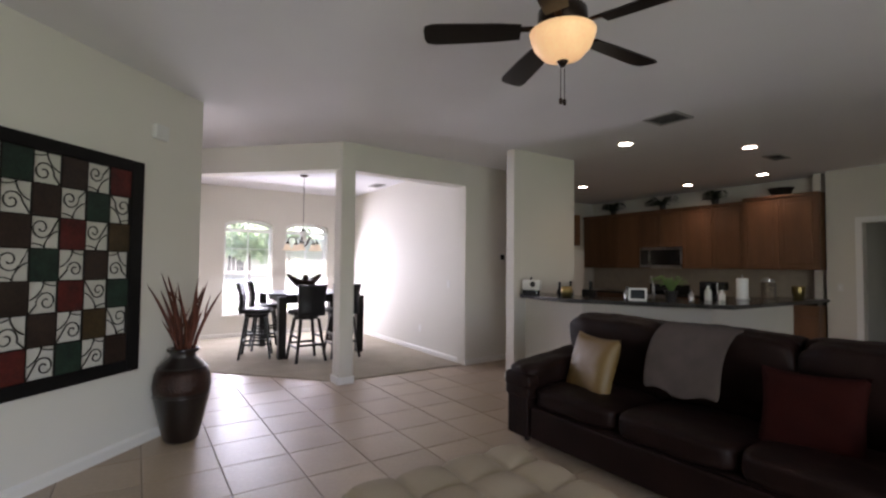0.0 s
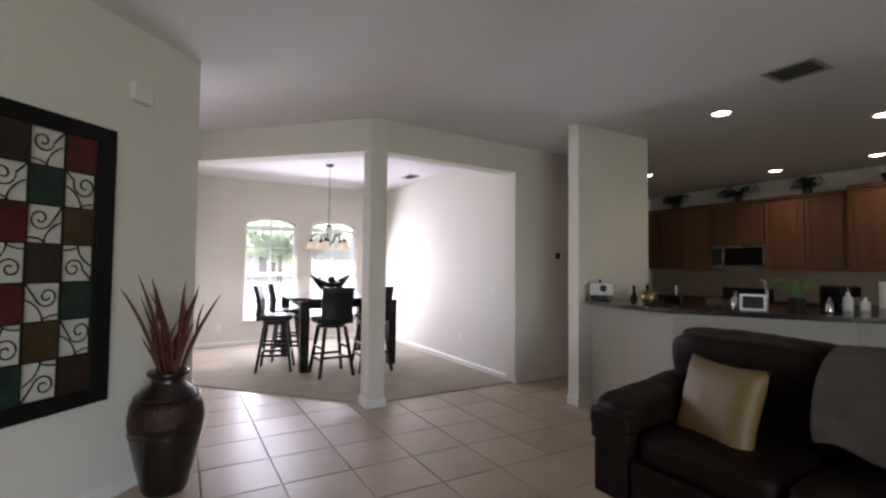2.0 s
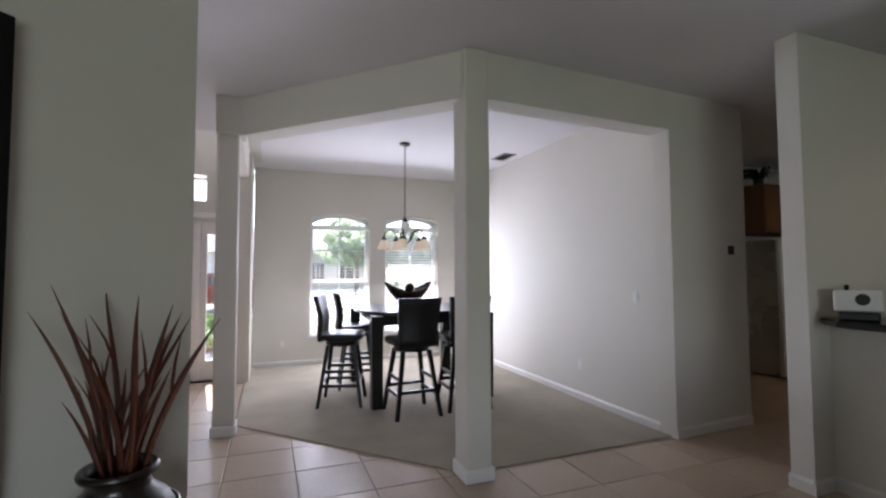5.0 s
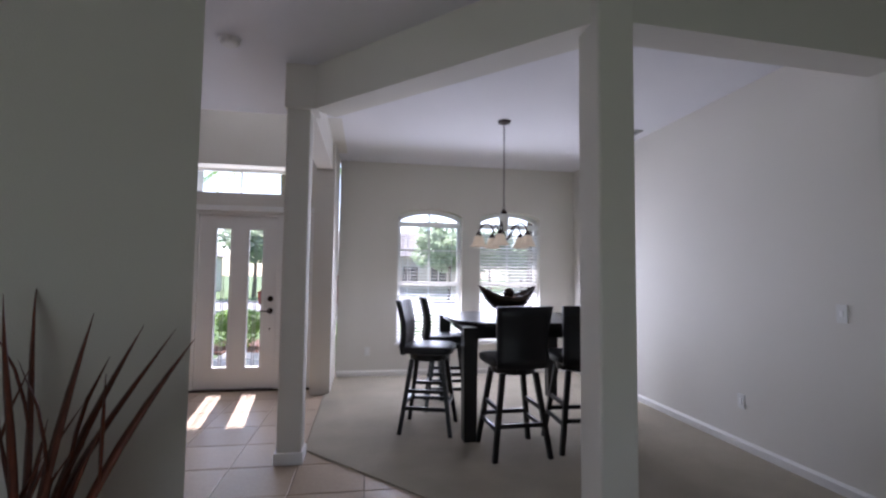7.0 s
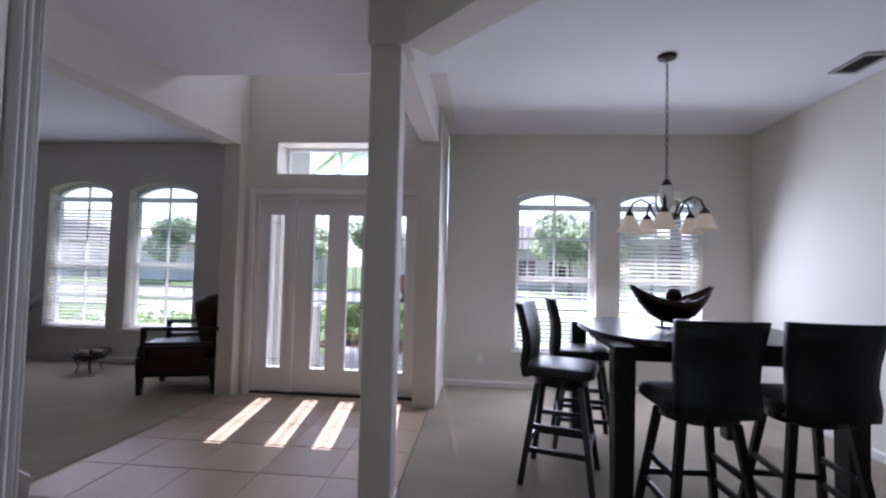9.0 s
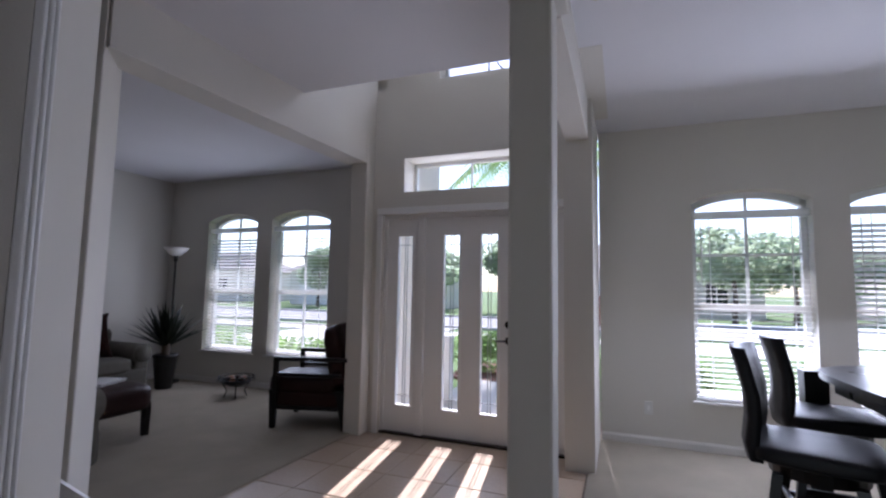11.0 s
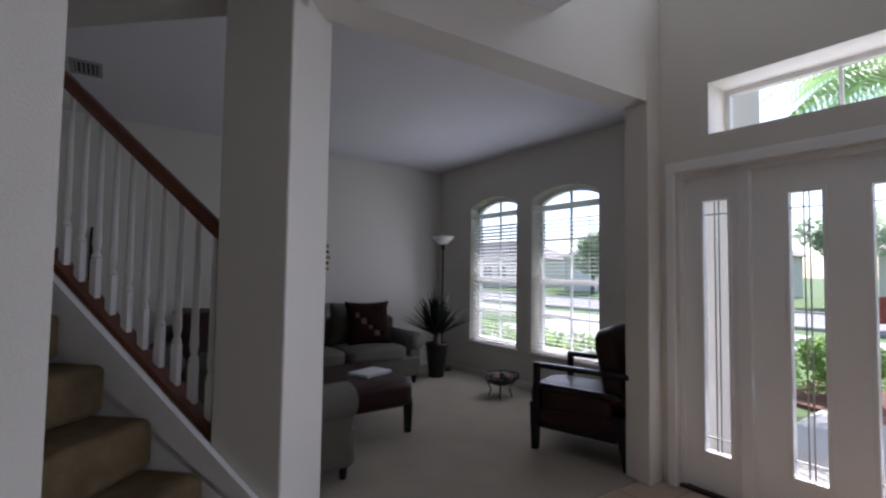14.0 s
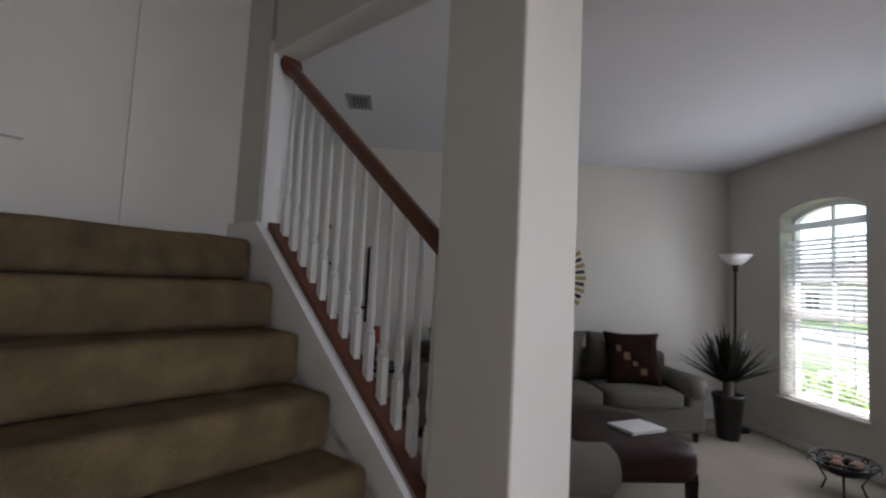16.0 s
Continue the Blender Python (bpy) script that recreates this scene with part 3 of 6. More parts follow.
def window(n, x0, y, width, sill, spring, rise, blind_angle, blind_drop=1.0):
    """A single-hung vinyl window with an arched head and a slatted blind, in a wall whose inner face is at y."""
    win = new("window_%d" % n)
    win.matrix_basis = pose(x0, y, 0)
    structure(win, "white vinyl window with arched head and open white blind", "window")
    w, f = width, 0.045
    yo = 0.13
    fb = box(0, f, yo, yo + 0.06, sill, spring)
    box(w - f, w, yo, yo + 0.06, sill, spring, bm=fb)
    box(f, w - f, yo, yo + 0.06, sill, sill + f, bm=fb)
    mid = sill + (spring - sill) * 0.46
    box(f, w - f, yo - 0.005, yo + 0.055, mid - 0.03, mid + 0.03, bm=fb)
    arc = [(w * k / 14, spring + (rise * (1 - (2 * k / 14 - 1) ** 2) ** 0.8 if 0 < k < 14 else 0)) for k in range(15)]
    inner = [(f + (w - 2 * f) * k / 14, spring - 0.02 + (rise * (1 - (2 * k / 14 - 1) ** 2) ** 0.8 if 0 < k < 14 else 0) - 0.03) for k in range(15)]
    for k in range(14):
        prism([arc[k], arc[k + 1], inner[k + 1], inner[k]], 0.06, fb, Matrix.Translation((0, yo, 0)))
    part("window_frame", fb, VINYL, win)
    mb = box(w / 2 - 0.012, w / 2 + 0.012, yo + 0.01, yo + 0.035, sill + f, spring + rise - 0.03)
    for zz in (sill + (mid - sill) * 0.5, mid + (spring - mid) * 0.5):
        box(f, w - f, yo + 0.01, yo + 0.035, zz - 0.011, zz + 0.011, bm=mb)
    part("muntin", mb, VINYL, win)
    pane = part("pane", box(0.01, w - 0.01, yo + 0.02, yo + 0.026, sill + 0.01, spring + rise * 0.98 - 0.03), GLASS, win, "clear window glass")
    pane.visible_shadow = False
    part("window_sill", box(-0.03, w + 0.03, -0.03, 0.12, sill - 0.022, sill, 0.006), TRIM, win)
    part("head_rail", box(0.008, w - 0.008, 0.03, 0.085, spring - 0.15, spring - 0.085, 0.006), SLAT, win, "white blind head rail")
    gap = 0.044
    count = int((spring - 0.2 - sill - 0.03) / gap)
    sb = box(0.012, w - 0.012, -0.025, 0.025, -0.0015, 0.0015)
    first = part("slat", sb, SLAT, win)
    for k in range(count):
        ob = first if k == 0 else new("slat", first.data)
        ob.parent = win
        ob.matrix_basis = pose(0, 0.058, sill + 0.04 + k * gap, blind_angle)
    part("bottom_rail", box(0.01, w - 0.01, 0.035, 0.08, sill + 0.003, sill + 0.022, 0.004), SLAT, win)
    for k, u in enumerate((0.14, w - 0.14)):
        part("ladder_tape", box(u - 0.004, u + 0.004, 0.031, 0.033, sill + 0.02, spring - 0.16), SLAT, win)
    part("tilt_wand", tube([(0.07, 0.02, spring - 0.18), (0.07, 0.02, spring - 0.8)], 0.005, 6), PLATE, win)
    return win


window(1, 1.883, 9.89, 0.89, 0.43, 2.165, 0.092, 4)
window(2, 3.025, 9.89, 0.88, 0.43, 2.165, 0.092, -26)
window(3, -4.26, 10.26, 0.89, 0.45, 2.25, 0.11, -22)
window(4, -3.12, 10.26, 0.93, 0.45, 2.25, 0.11, -4)


def transom(n, x0, x1, z0, z1, y, bars, ring=False):
    win = new("window_%d" % n)
    win.matrix_basis = pose(x0, y, 0)
    structure(win, "white-framed fixed transom window above the front door", "window")
    w = x1 - x0
    fb = box(0, 0.03, 0.18, 0.23, z0, z1)
    box(w - 0.03, w, 0.18, 0.23, z0, z1, bm=fb)
    box(0.03, w - 0.03, 0.18, 0.23, z0, z0 + 0.03, bm=fb)
    box(0.03, w - 0.03, 0.18, 0.23, z1 - 0.03, z1, bm=fb)
    part("window_frame", fb, VINYL, win)
    part("pane", box(0.02, w - 0.02, 0.20, 0.206, z0 + 0.02, z1 - 0.02), GLASS, win, "clear window glass").visible_shadow = False
    for k in range(bars):
        u = w * (k + 1) / (bars + 1)
        part("muntin", box(u - 0.009, u + 0.009, 0.192, 0.214, z0 + 0.03, z1 - 0.03), VINYL, win)
    if ring:
        part("iron_scroll", tube([(w / 2 + 0.16 * math.cos(a * 0.2618), 0.24, z0 + 0.22 + 0.16 * math.sin(a * 0.2618)) for a in range(25)], 0.008, 6), IRON, win, "round wrought-iron ornament")
        part("iron_bar", tube([(0.03, 0.24, z0 + 0.2), (w - 0.03, 0.24, z0 + 0.2)], 0.007, 6), IRON, win)


transom(5, -0.65, 0.555, 2.275, 2.605, FY + 0.06, 1)
transom(6, -0.35, 1.0, 3.44, 4.3, FY + 0.10, 2, True)

# ---- front door with side lights ----
DY = 9.30
unit = structure(sit(new("door_1"), pose(-0.87, DY, 0)), "white front door unit with glass lites and two sidelights", "door")


def lite_panel(name, u0, u1, z0, z1, lites, parent, label=""):
    """A panel with upright glass lites: (u0, u1, z0, z1) each."""
    bm = bmesh.new()
    at = u0
    for a, b, c, d in lites:
        box(at, a, 0, 0.045, z0, z1, bm=bm)
        box(a, b, 0, 0.045, z0, c, bm=bm)
        box(a, b, 0, 0.045, d, z1, bm=bm)
        at = b
    box(at, u1, 0, 0.045, z0, z1, bm=bm)
    ob = part(name, bm, TRIM, parent, label)
    for a, b, c, d in lites:
        g = part("pane", box(a - 0.002, b + 0.002, 0.02, 0.026, c, d), GLASS, ob, "clear leaded glass lite")
        g.visible_shadow = False
        fr = box(a - 0.018, a + 0.004, -0.008, 0.05, c - 0.018, d + 0.018, 0.004)
        box(b - 0.004, b + 0.018, -0.008, 0.05, c - 0.018, d + 0.018, 0.004, bm=fr)
        box(a, b, -0.008, 0.05, c - 0.018, c + 0.004, 0.004, bm=fr)
        box(a, b, -0.008, 0.05, d - 0.004, d + 0.018, 0.004, bm=fr)
        part("lite_frame", fr, TRIM, ob)
        w = b - a
        for u in (a + w * 0.42, a + w * 0.58) if w > 0.13 else (a + w * 0.5,):
            part("came", box(u - 0.003, u + 0.003, 0.018, 0.028, c, d), CAME, ob, "grey lead came")
        for zz in (c + 0.09, d - 0.09):
            part("came", box(a, b, 0.016, 0.03, zz - 0.003, zz + 0.003), CAME, ob, "grey lead came")
    return ob


lite_panel("sidelight", 0.03, 0.36, 0.0, 2.02, [(0.145, 0.30, 0.26, 1.86)], unit)
lite_panel("sidelight", 1.37, 1.70, 0.0, 2.02, [(1.435, 1.59, 0.26, 1.86)], unit)
leaf = lite_panel("door_leaf", 0.43, 1.30, 0.02, 2.02, [(0.615, 0.775, 0.26, 1.86), (0.975, 1.135, 0.26, 1.86)], unit, "white steel door leaf")
part("threshold", box(0.0, 1.73, -0.05, 0.1, 0.0, 0.018, 0.004), BRONZE, unit)
fb = box(0.36, 0.43, -0.03, 0.06, 0, 2.03, 0.006)
box(1.30, 1.37, -0.03, 0.06, 0, 2.03, 0.006, bm=fb)
box(0.0, 0.03, -0.02, 0.06, 0, 2.03, bm=fb)
box(1.70, 1.735, -0.02, 0.06, 0, 2.03, bm=fb)
box(0.0, 1.735, -0.03, 0.06, 2.02, 2.06, bm=fb)
part("door_frame", fb, TRIM, unit)
cs = box(-0.055, 0.0, -0.085, -0.07 + 0.002, 0, 2.06, 0.004)
box(-0.055, 1.735, -0.087, -0.068, 2.06, 2.125, 0.004, bm=cs)
part("casing", cs, TRIM, unit)
for z, r in ((1.05, 0.034), (0.91, 0.034)):
    part("deadbolt" if z > 1 else "rose", lathe([(0.001, 0), (r, 0), (r, 0.008), (r * 0.6, 0.02), (0.001, 0.022)], 20, None, Matrix.Translation((1.235, 0, z)) @ pose(0, 0, 0, 90)), BRONZE, leaf, "dark bronze lock")
part("door_handle", tube([(1.235, -0.02, 0.91), (1.235, -0.055, 0.91), (1.21, -0.06, 0.912), (1.13, -0.058, 0.908)], 0.009, 8), BRONZE, leaf, "dark bronze lever handle")
part("peephole", lathe([(0.001, 0), (0.011, 0), (0.008, 0.006), (0.001, 0.007)], 12, None, Matrix.Translation((1.235, 0, 0.7)) @ pose(0, 0, 0, 90)), BRONZE, leaf)

# closet door in the hall wall, with its casing
HD = structure(sit(new("door_2"), along(hall(0.30), hall(1.08))), "white panelled closet door in its casing", "door")
part("door_leaf", box(0.01, 0.77, 0.06, 0.1, 0.01, 2.05, 0.004), TRIM, HD)
for z0, z1 in ((0.2, 0.95), (1.1, 1.9)):
    for u0 in (0.12, 0.44):
        part("panel", box(u0, u0 + 0.24, 0.052, 0.06, z0, z1, 0.004), TRIM, HD)
cs = bmesh.new()
for u in (-0.09, 0.78):
    box(u, u + 0.09, -0.018, 0.0, 0, 2.18, 0.005, bm=cs)
    box(u + 0.015, u + 0.03, -0.026, -0.016, 0, 2.18, 0.004, bm=cs)
    box(u + 0.05, u + 0.062, -0.026, -0.016, 0, 2.18, 0.004, bm=cs)
box(-0.01, 0.78, -0.018, 0.0, 2.1, 2.18, 0.005, bm=cs)
part("casing", cs, TRIM, HD)

# ---- great room ----


def art_u(u, off=0.0):
    """A point on the art wall, u metres back from its corner, off metres out from it."""
    k = math.sqrt(0.5)
    return (0.98 + (u + off) * k, 5.03 + (u - off) * k)


def wall_art():
    """Checkered metal wall panel: coloured plates and open squares with scrolls."""
    w, h, cols, rows, b = 0.172, 0.2, 6, 7, 0.105
    W, H = cols * w + 2 * b, rows * h + 2 * b - 0.04
    px, py = art_u(-0.67 - W, 0.012)
    art = thing("wall_art", "black-framed metal wall panel with red, green and brown squares", "wall art", pose(px, py, 0.6, 0, 0, 45))
    fr = box(0, b, -0.04, 0, 0, H, 0.006)
    box(W - b, W, -0.04, 0, 0, H, 0.006, bm=fr)
    box(b, W - b, -0.04, 0, 0, b - 0.02, 0.006, bm=fr)
    box(b, W - b, -0.04, 0, H - b + 0.02, H, 0.006, bm=fr)
    part("frame", fr, FRAMEBLACK, art, "black-brown wooden frame")
    colour = {(0, 5): REDGLASS, (2, 5): OLIVEGLASS, (4, 5): GREENGLASS, (1, 4): GREENGLASS, (5, 4): OLIVEGLASS, (2, 3): REDGLASS, (4, 3): REDGLASS,
              (6, 3): GREENGLASS, (3, 2): GREENGLASS, (0, 1): GREENGLASS, (6, 1): REDGLASS, (3, 0): REDGLASS, (5, 0): OLIVEGLASS}
    rnd = random.Random(5)
    for r in range(rows):
        for c in range(cols):
            x0, z0 = b + c * w, H - b + 0.02 - (r + 1) * h
            if (r + c) % 2 == 1:
                part("plate", box(x0, x0 + w, -0.026, -0.018, z0, z0 + h, 0.003), colour.get((r, c), BROWNGLASS), art)
            else:
                # a hooked spiral and two sweeping arcs, clipped to their square
                bm = bmesh.new()
                flip, up, k = rnd.choice((-1, 1)), rnd.choice((-1, 1)), rnd.uniform(0.75, 1.0)
                cx, cz = x0 + w * (0.5 + 0.14 * flip), z0 + h * (0.5 - 0.14 * up)
                turn = rnd.uniform(-0.4, 0.4)
                spiral = [(cx - flip * 0.068 * k * (1 - i / 30) * math.cos(i * 0.36 + turn), -0.022, cz + up * 0.072 * k * (1 - i / 30) * math.sin(i * 0.36 + turn)) for i in range(25)]
                lead = [(x0 + w * (0.5 - 0.48 * flip), -0.022, z0 + h * (0.5 - 0.5 * up))]
                tube(lead + spiral, 0.0045, 6, bm)
                for ax, az, rad in ((x0 + w * (0.5 - 0.75 * flip), z0 + h * (0.5 + 0.55 * up), 0.135), (x0 + w * (0.5 + 0.4 * flip), z0 + h * (0.5 + 0.95 * up), 0.12)):
                    run = []
                    for i in range(61):
                        q = (ax + rad * math.cos(i * math.pi / 30), -0.022, az + rad * math.sin(i * math.pi / 30))
                        if x0 < q[0] < x0 + w and z0 < q[2] < z0 + h:
                            run.append(q)
                        else:
                            if len(run) > 2:
                                tube(run, 0.0042, 6, bm)
                            run = []
                    if len(run) > 2:
                        tube(run, 0.0042, 6, bm)
                part("scroll", bm, IRON, art, "black iron scroll")
    for c in range(cols + 1):
        part("grid_bar", box(b + c * w - 0.004, b + c * w + 0.004, -0.027, -0.017, b - 0.02, H - b + 0.02), IRON, art)
    for r in range(rows + 1):
        part("grid_bar", box(b, W - b, -0.0265, -0.0175, b - 0.02 + r * h - 0.004, b - 0.02 + r * h + 0.004), IRON, art)


wall_art()
sx, sy = art_u(-0.57, 0.0)
sensor = tagged(sit(part("alarm_box", box(0, 0.14, -0.045, 0.0, 2.40, 2.52, 0.012), PLATE), pose(sx, sy, 0, 0, 0, 45)), "small white plastic alarm box on the wall", "alarm box")

# floor vase with dried reeds
vase = thing("floor_vase", "tall dark bronze floor vase standing on the tiles", "vase", pose(0.84, 4.57, 0))
part("body", lathe([(0.001, 0), (0.11, 0), (0.125, 0.02), (0.16, 0.16), (0.198, 0.34), (0.207, 0.43), (0.195, 0.53), (0.15, 0.61), (0.098, 0.655), (0.09, 0.68), (0.108, 0.71), (0.112, 0.72), (0.098, 0.722), (0.085, 0.69), (0.09, 0.6), (0.001, 0.58)], 40), URN, vase, smooth=True)
part("rim", lathe([(0.092, 0.70), (0.114, 0.703), (0.118, 0.715), (0.112, 0.727), (0.094, 0.724), (0.092, 0.70)], 32), URN, vase, smooth=True)
part("band", lathe([(0.1985, 0.365), (0.2105, 0.43), (0.2065, 0.47), (0.1975, 0.53), (0.178, 0.573), (0.170, 0.57), (0.185, 0.53), (0.195, 0.43), (0.19, 0.365)], 40), URNBAND, vase, "hammered red-brown copper band", True)
for bz, br in ((0.36, 0.201), (0.578, 0.176)):
    part("ring", lathe([(br - 0.006, bz - 0.006), (br + 0.004, bz - 0.004), (br + 0.006, bz + 0.002), (br - 0.006, bz + 0.006), (br - 0.006, bz - 0.006)], 40), URN, vase, smooth=True)
reeds = thing("dried_reeds", "rust-red dried reeds standing in the floor vase", "dried plant", pose(0.84, 4.57, 0.6))
rnd = random.Random(14)


def reed_blade(pts, width):
    """A flat folded leaf along pts that widens and then runs out to a point."""
    bm = bmesh.new()
    prev = None
    for k, q in enumerate(pts):
        d = (pts[min(k + 1, len(pts) - 1)] - pts[max(k - 1, 0)]).normalized()
        sd = d.cross(Vector((0.6, 0.8, 0.1))).normalized()
        f = k / (len(pts) - 1)
        wd = width * (0.55 + 0.9 * f) * (1 - f ** 2.2) + 0.0008
        up_ = sd.cross(d) * wd * 0.55
        cur = [bm.verts.new(q - sd * wd), bm.verts.new(q + up_), bm.verts.new(q + sd * wd), bm.verts.new(q - up_ * 0.25)]
        if prev:
            for a_ in range(4):
                bm.faces.new((prev[a_], prev[(a_ + 1) % 4], cur[(a_ + 1) % 4], cur[a_]))
        prev = cur
    return bm


for i in range(20):
    long_ = i % 2 == 0
    tall = rnd.uniform(0.58, 0.74) if long_ else rnd.uniform(0.30, 0.5)
    a = 6.28 * i / 20 + rnd.uniform(-0.25, 0.25)
    lean = rnd.uniform(0.12, 0.30) if long_ else rnd.uniform(0.05, 0.14)
    r0, kink = rnd.uniform(0.01, 0.06), rnd.uniform(-0.025, 0.025)
    pts = []
    for k in range(10):
        t_ = k / 9
        out = r0 + lean * t_ ** 1.7
        pts.append(Vector((math.cos(a) * out - math.sin(a) * kink * math.sin(4.5 * t_), math.sin(a) * out + math.cos(a) * kink * math.sin(4.5 * t_), tall * t_)))
    stalk = part("reed", reed_blade(pts, rnd.uniform(0.015, 0.022)), REED, reeds, smooth=True)
    if i % 3 != 1:
        tip, b = pts[5], a + rnd.choice((-1.2, 1.1))
        out_ = Vector((math.cos(b), math.sin(b), 0))
        part("blade", reed_blade([tip, tip + out_ * 0.012 + Vector((0, 0, 0.06)), tip + out_ * 0.035 + Vector((0, 0, 0.13)), tip + out_ * 0.085 + Vector((0, 0, 0.22))], 0.009), REED, stalk, smooth=True)


def leather_sofa():
    """Three-seat leather sofa; its back stands at +x, it faces -x, its length runs along y."""
    so = thing("leather_sofa", "dark brown leather three-seat sofa with padded arms", "sofa", pose(3.08, 0.52, 0))
    L = 2.70
    part("base", box(0.06, 0.95, 0.05, L - 0.05, 0.05, 0.32, 0.03, 3), LEATHER, so)
    for k in range(3):
        y = 0.24 + (L - 0.48) * (k + 0.5) / 3
        c = cushion(0.66, (L - 0.48) / 3 - 0.006, 0.19, 0.22, 14, 0, 0.012)
        part("seat_cushion", c, LEATHER, so, smooth=True).matrix_basis = Matrix.Translation((0.36, y, 0.39))
        c = cushion(0.62, (L - 0.12) / 3, 0.27, 0.3, 14, 0, 0.014)
        part("back_cushion", c, LEATHER, so, smooth=True).matrix_basis = Matrix.Translation((0.80, 0.06 + (L - 0.12) * (k + 0.5) / 3, 0.69)) @ pose(0, 0, 0, 0, 76, 0)
    part("backrest", box(0.80, 1.0, 0.06, L - 0.06, 0.1, 0.86, 0.06, 4), LEATHER, so)
    for y in (0.12, L - 0.12):
        part("arm", cushion(0.92, 0.25, 0.50, 0.12, 14, 0, 0.012), LEATHER, so, smooth=True).matrix_basis = Matrix.Translation((0.47, y, 0.30))
        part("arm_pad", cushion(0.88, 0.29, 0.19, 0.22, 16, 0, 0.02), LEATHER, so, smooth=True).matrix_basis = Matrix.Translation((0.47, y, 0.575)) @ pose(0, 0, 0, 0, -7, 0)
        part("arm_roll", cushion(0.14, 0.28, 0.13, 0.2, 10, 0, 0.01), LEATHER, so, smooth=True).matrix_basis = Matrix.Translation((0.055, y, 0.50))
        part("arm_fold", cushion(0.12, 0.27, 0.10, 0.2, 10, 0, 0.01), LEATHER, so, smooth=True).matrix_basis = Matrix.Translation((0.05, y, 0.415))
        part("arm_front", box(0.005, 0.05, y - 0.115, y + 0.115, 0.06, 0.40, 0.02, 3), LEATHER, so)
    part("front_rail", box(0.02, 0.075, 0.25, L - 0.25, 0.07, 0.31, 0.02, 3), LEATHER, so)
    for k in range(3):
        part("head_roll", cushion(0.2, (L - 0.12) / 3 - 0.004, 0.15, 0.1, 14, 0, 0.014), LEATHER, so, smooth=True).matrix_basis = Matrix.Translation((0.875, 0.06 + (L - 0.12) * (k + 0.5) / 3, 0.925))
    for x in (0.12, 0.88):
        for y in (0.12, L - 0.12):
            part("foot", lathe([(0.022, 0), (0.03, 0.06)], 12), BLACKWOOD, so).matrix_basis = Matrix.Translation((x, y, 0))


leather_sofa()


def pillow(name, label, mat, w, m, thick=0.16):
    return tagged(sit(part(name, pointed_pillow(w * 1.1, w * 1.1, thick), mat, smooth=True), m), label, "pillow")


pillow("throw_pillow", "gold satin pillow leaning on the leather sofa", GOLD, 0.48, pose(3.50, 2.70, 0.62, 0, -74, -16))
pillow("throw_pillow", "rust-red pillow leaning on the leather sofa", RUST, 0.44, pose(3.55, 1.30, 0.62, 0, -70, 10))
th = bmesh.new()
rows_ = []
prof = [(0.44, 0.56), (0.485, 0.70), (0.53, 0.84), (0.60, 0.955), (0.70, 1.012), (0.82, 1.01), (0.93, 0.94), (1.015, 0.82), (1.02, 0.66)]
for k in range(13):
    y = 1.76 + 0.52 * k / 12
    rows_.append([th.verts.new((3.08 + x + 0.004 * math.sin(k * 0.9 + i * 0.6), y + 0.02 * math.sin(i), z + 0.004 * math.sin(k * 0.8 + i) + (0.0 if i else 0.02 * math.sin(k * 0.8)))) for i, (x, z) in enumerate(prof)])
for a, b in zip(rows_, rows_[1:]):
    for i in range(len(prof) - 1):
        th.faces.new((a[i], a[i + 1], b[i + 1], b[i]))
throw = tagged(part("throw_blanket", th, THROW, smooth=True), "taupe plush throw draped over the sofa back", "blanket")
throw.modifiers.new("thick", "SOLIDIFY").thickness = 0.022
throw.modifiers.new("smooth", "SUBSURF").levels = 1

# tufted ottoman
ott = thing("tufted_ottoman", "beige button-tufted square ottoman before the sofa", "ottoman", pose(1.28, 1.0, 0))
tb = bmesh.new()
N = 84
grid = [[None] * (N + 1) for _ in range(N + 1)]
for i in range(N + 1):
    for j in range(N + 1):
        x, y = 1.02 * i / N, 1.28 * j / N
        u_, v_ = x / 0.255, y / 0.256
        d = abs(math.sin(math.pi * u_) * math.sin(math.pi * v_)) ** 0.32
        edge = min(x, 1.02 - x, y, 1.28 - y)
        z = 0.40 + 0.05 * d - 0.07 * max(0, 1 - edge / 0.06) ** 2
        grid[i][j] = tb.verts.new((x, y, z))
for i in range(N):
    for j in range(N):
        tb.faces.new((grid[i][j], grid[i + 1][j], grid[i + 1][j + 1], grid[i][j + 1]))
part("tufted_top", tb, BEIGE, ott, smooth=True)
part("base", box(0.0, 1.02, 0.0, 1.28, 0.1, 0.40, 0.03, 3), BEIGE, ott)
for x in (0.07, 0.95):
    for y in (0.07, 1.21):
        part("foot", lathe([(0.02, 0), (0.03, 0.1)], 12), BLACKWOOD, ott).matrix_basis = Matrix.Translation((x, y, 0))
for p in range(1, 5):
    for q in range(1, 4):
        part("button", lathe([(0.001, 0.012), (0.012, 0.009), (0.015, 0)], 10), BEIGE, ott).matrix_basis = Matrix.Translation((0.255 * q, 0.256 * p, 0.397))

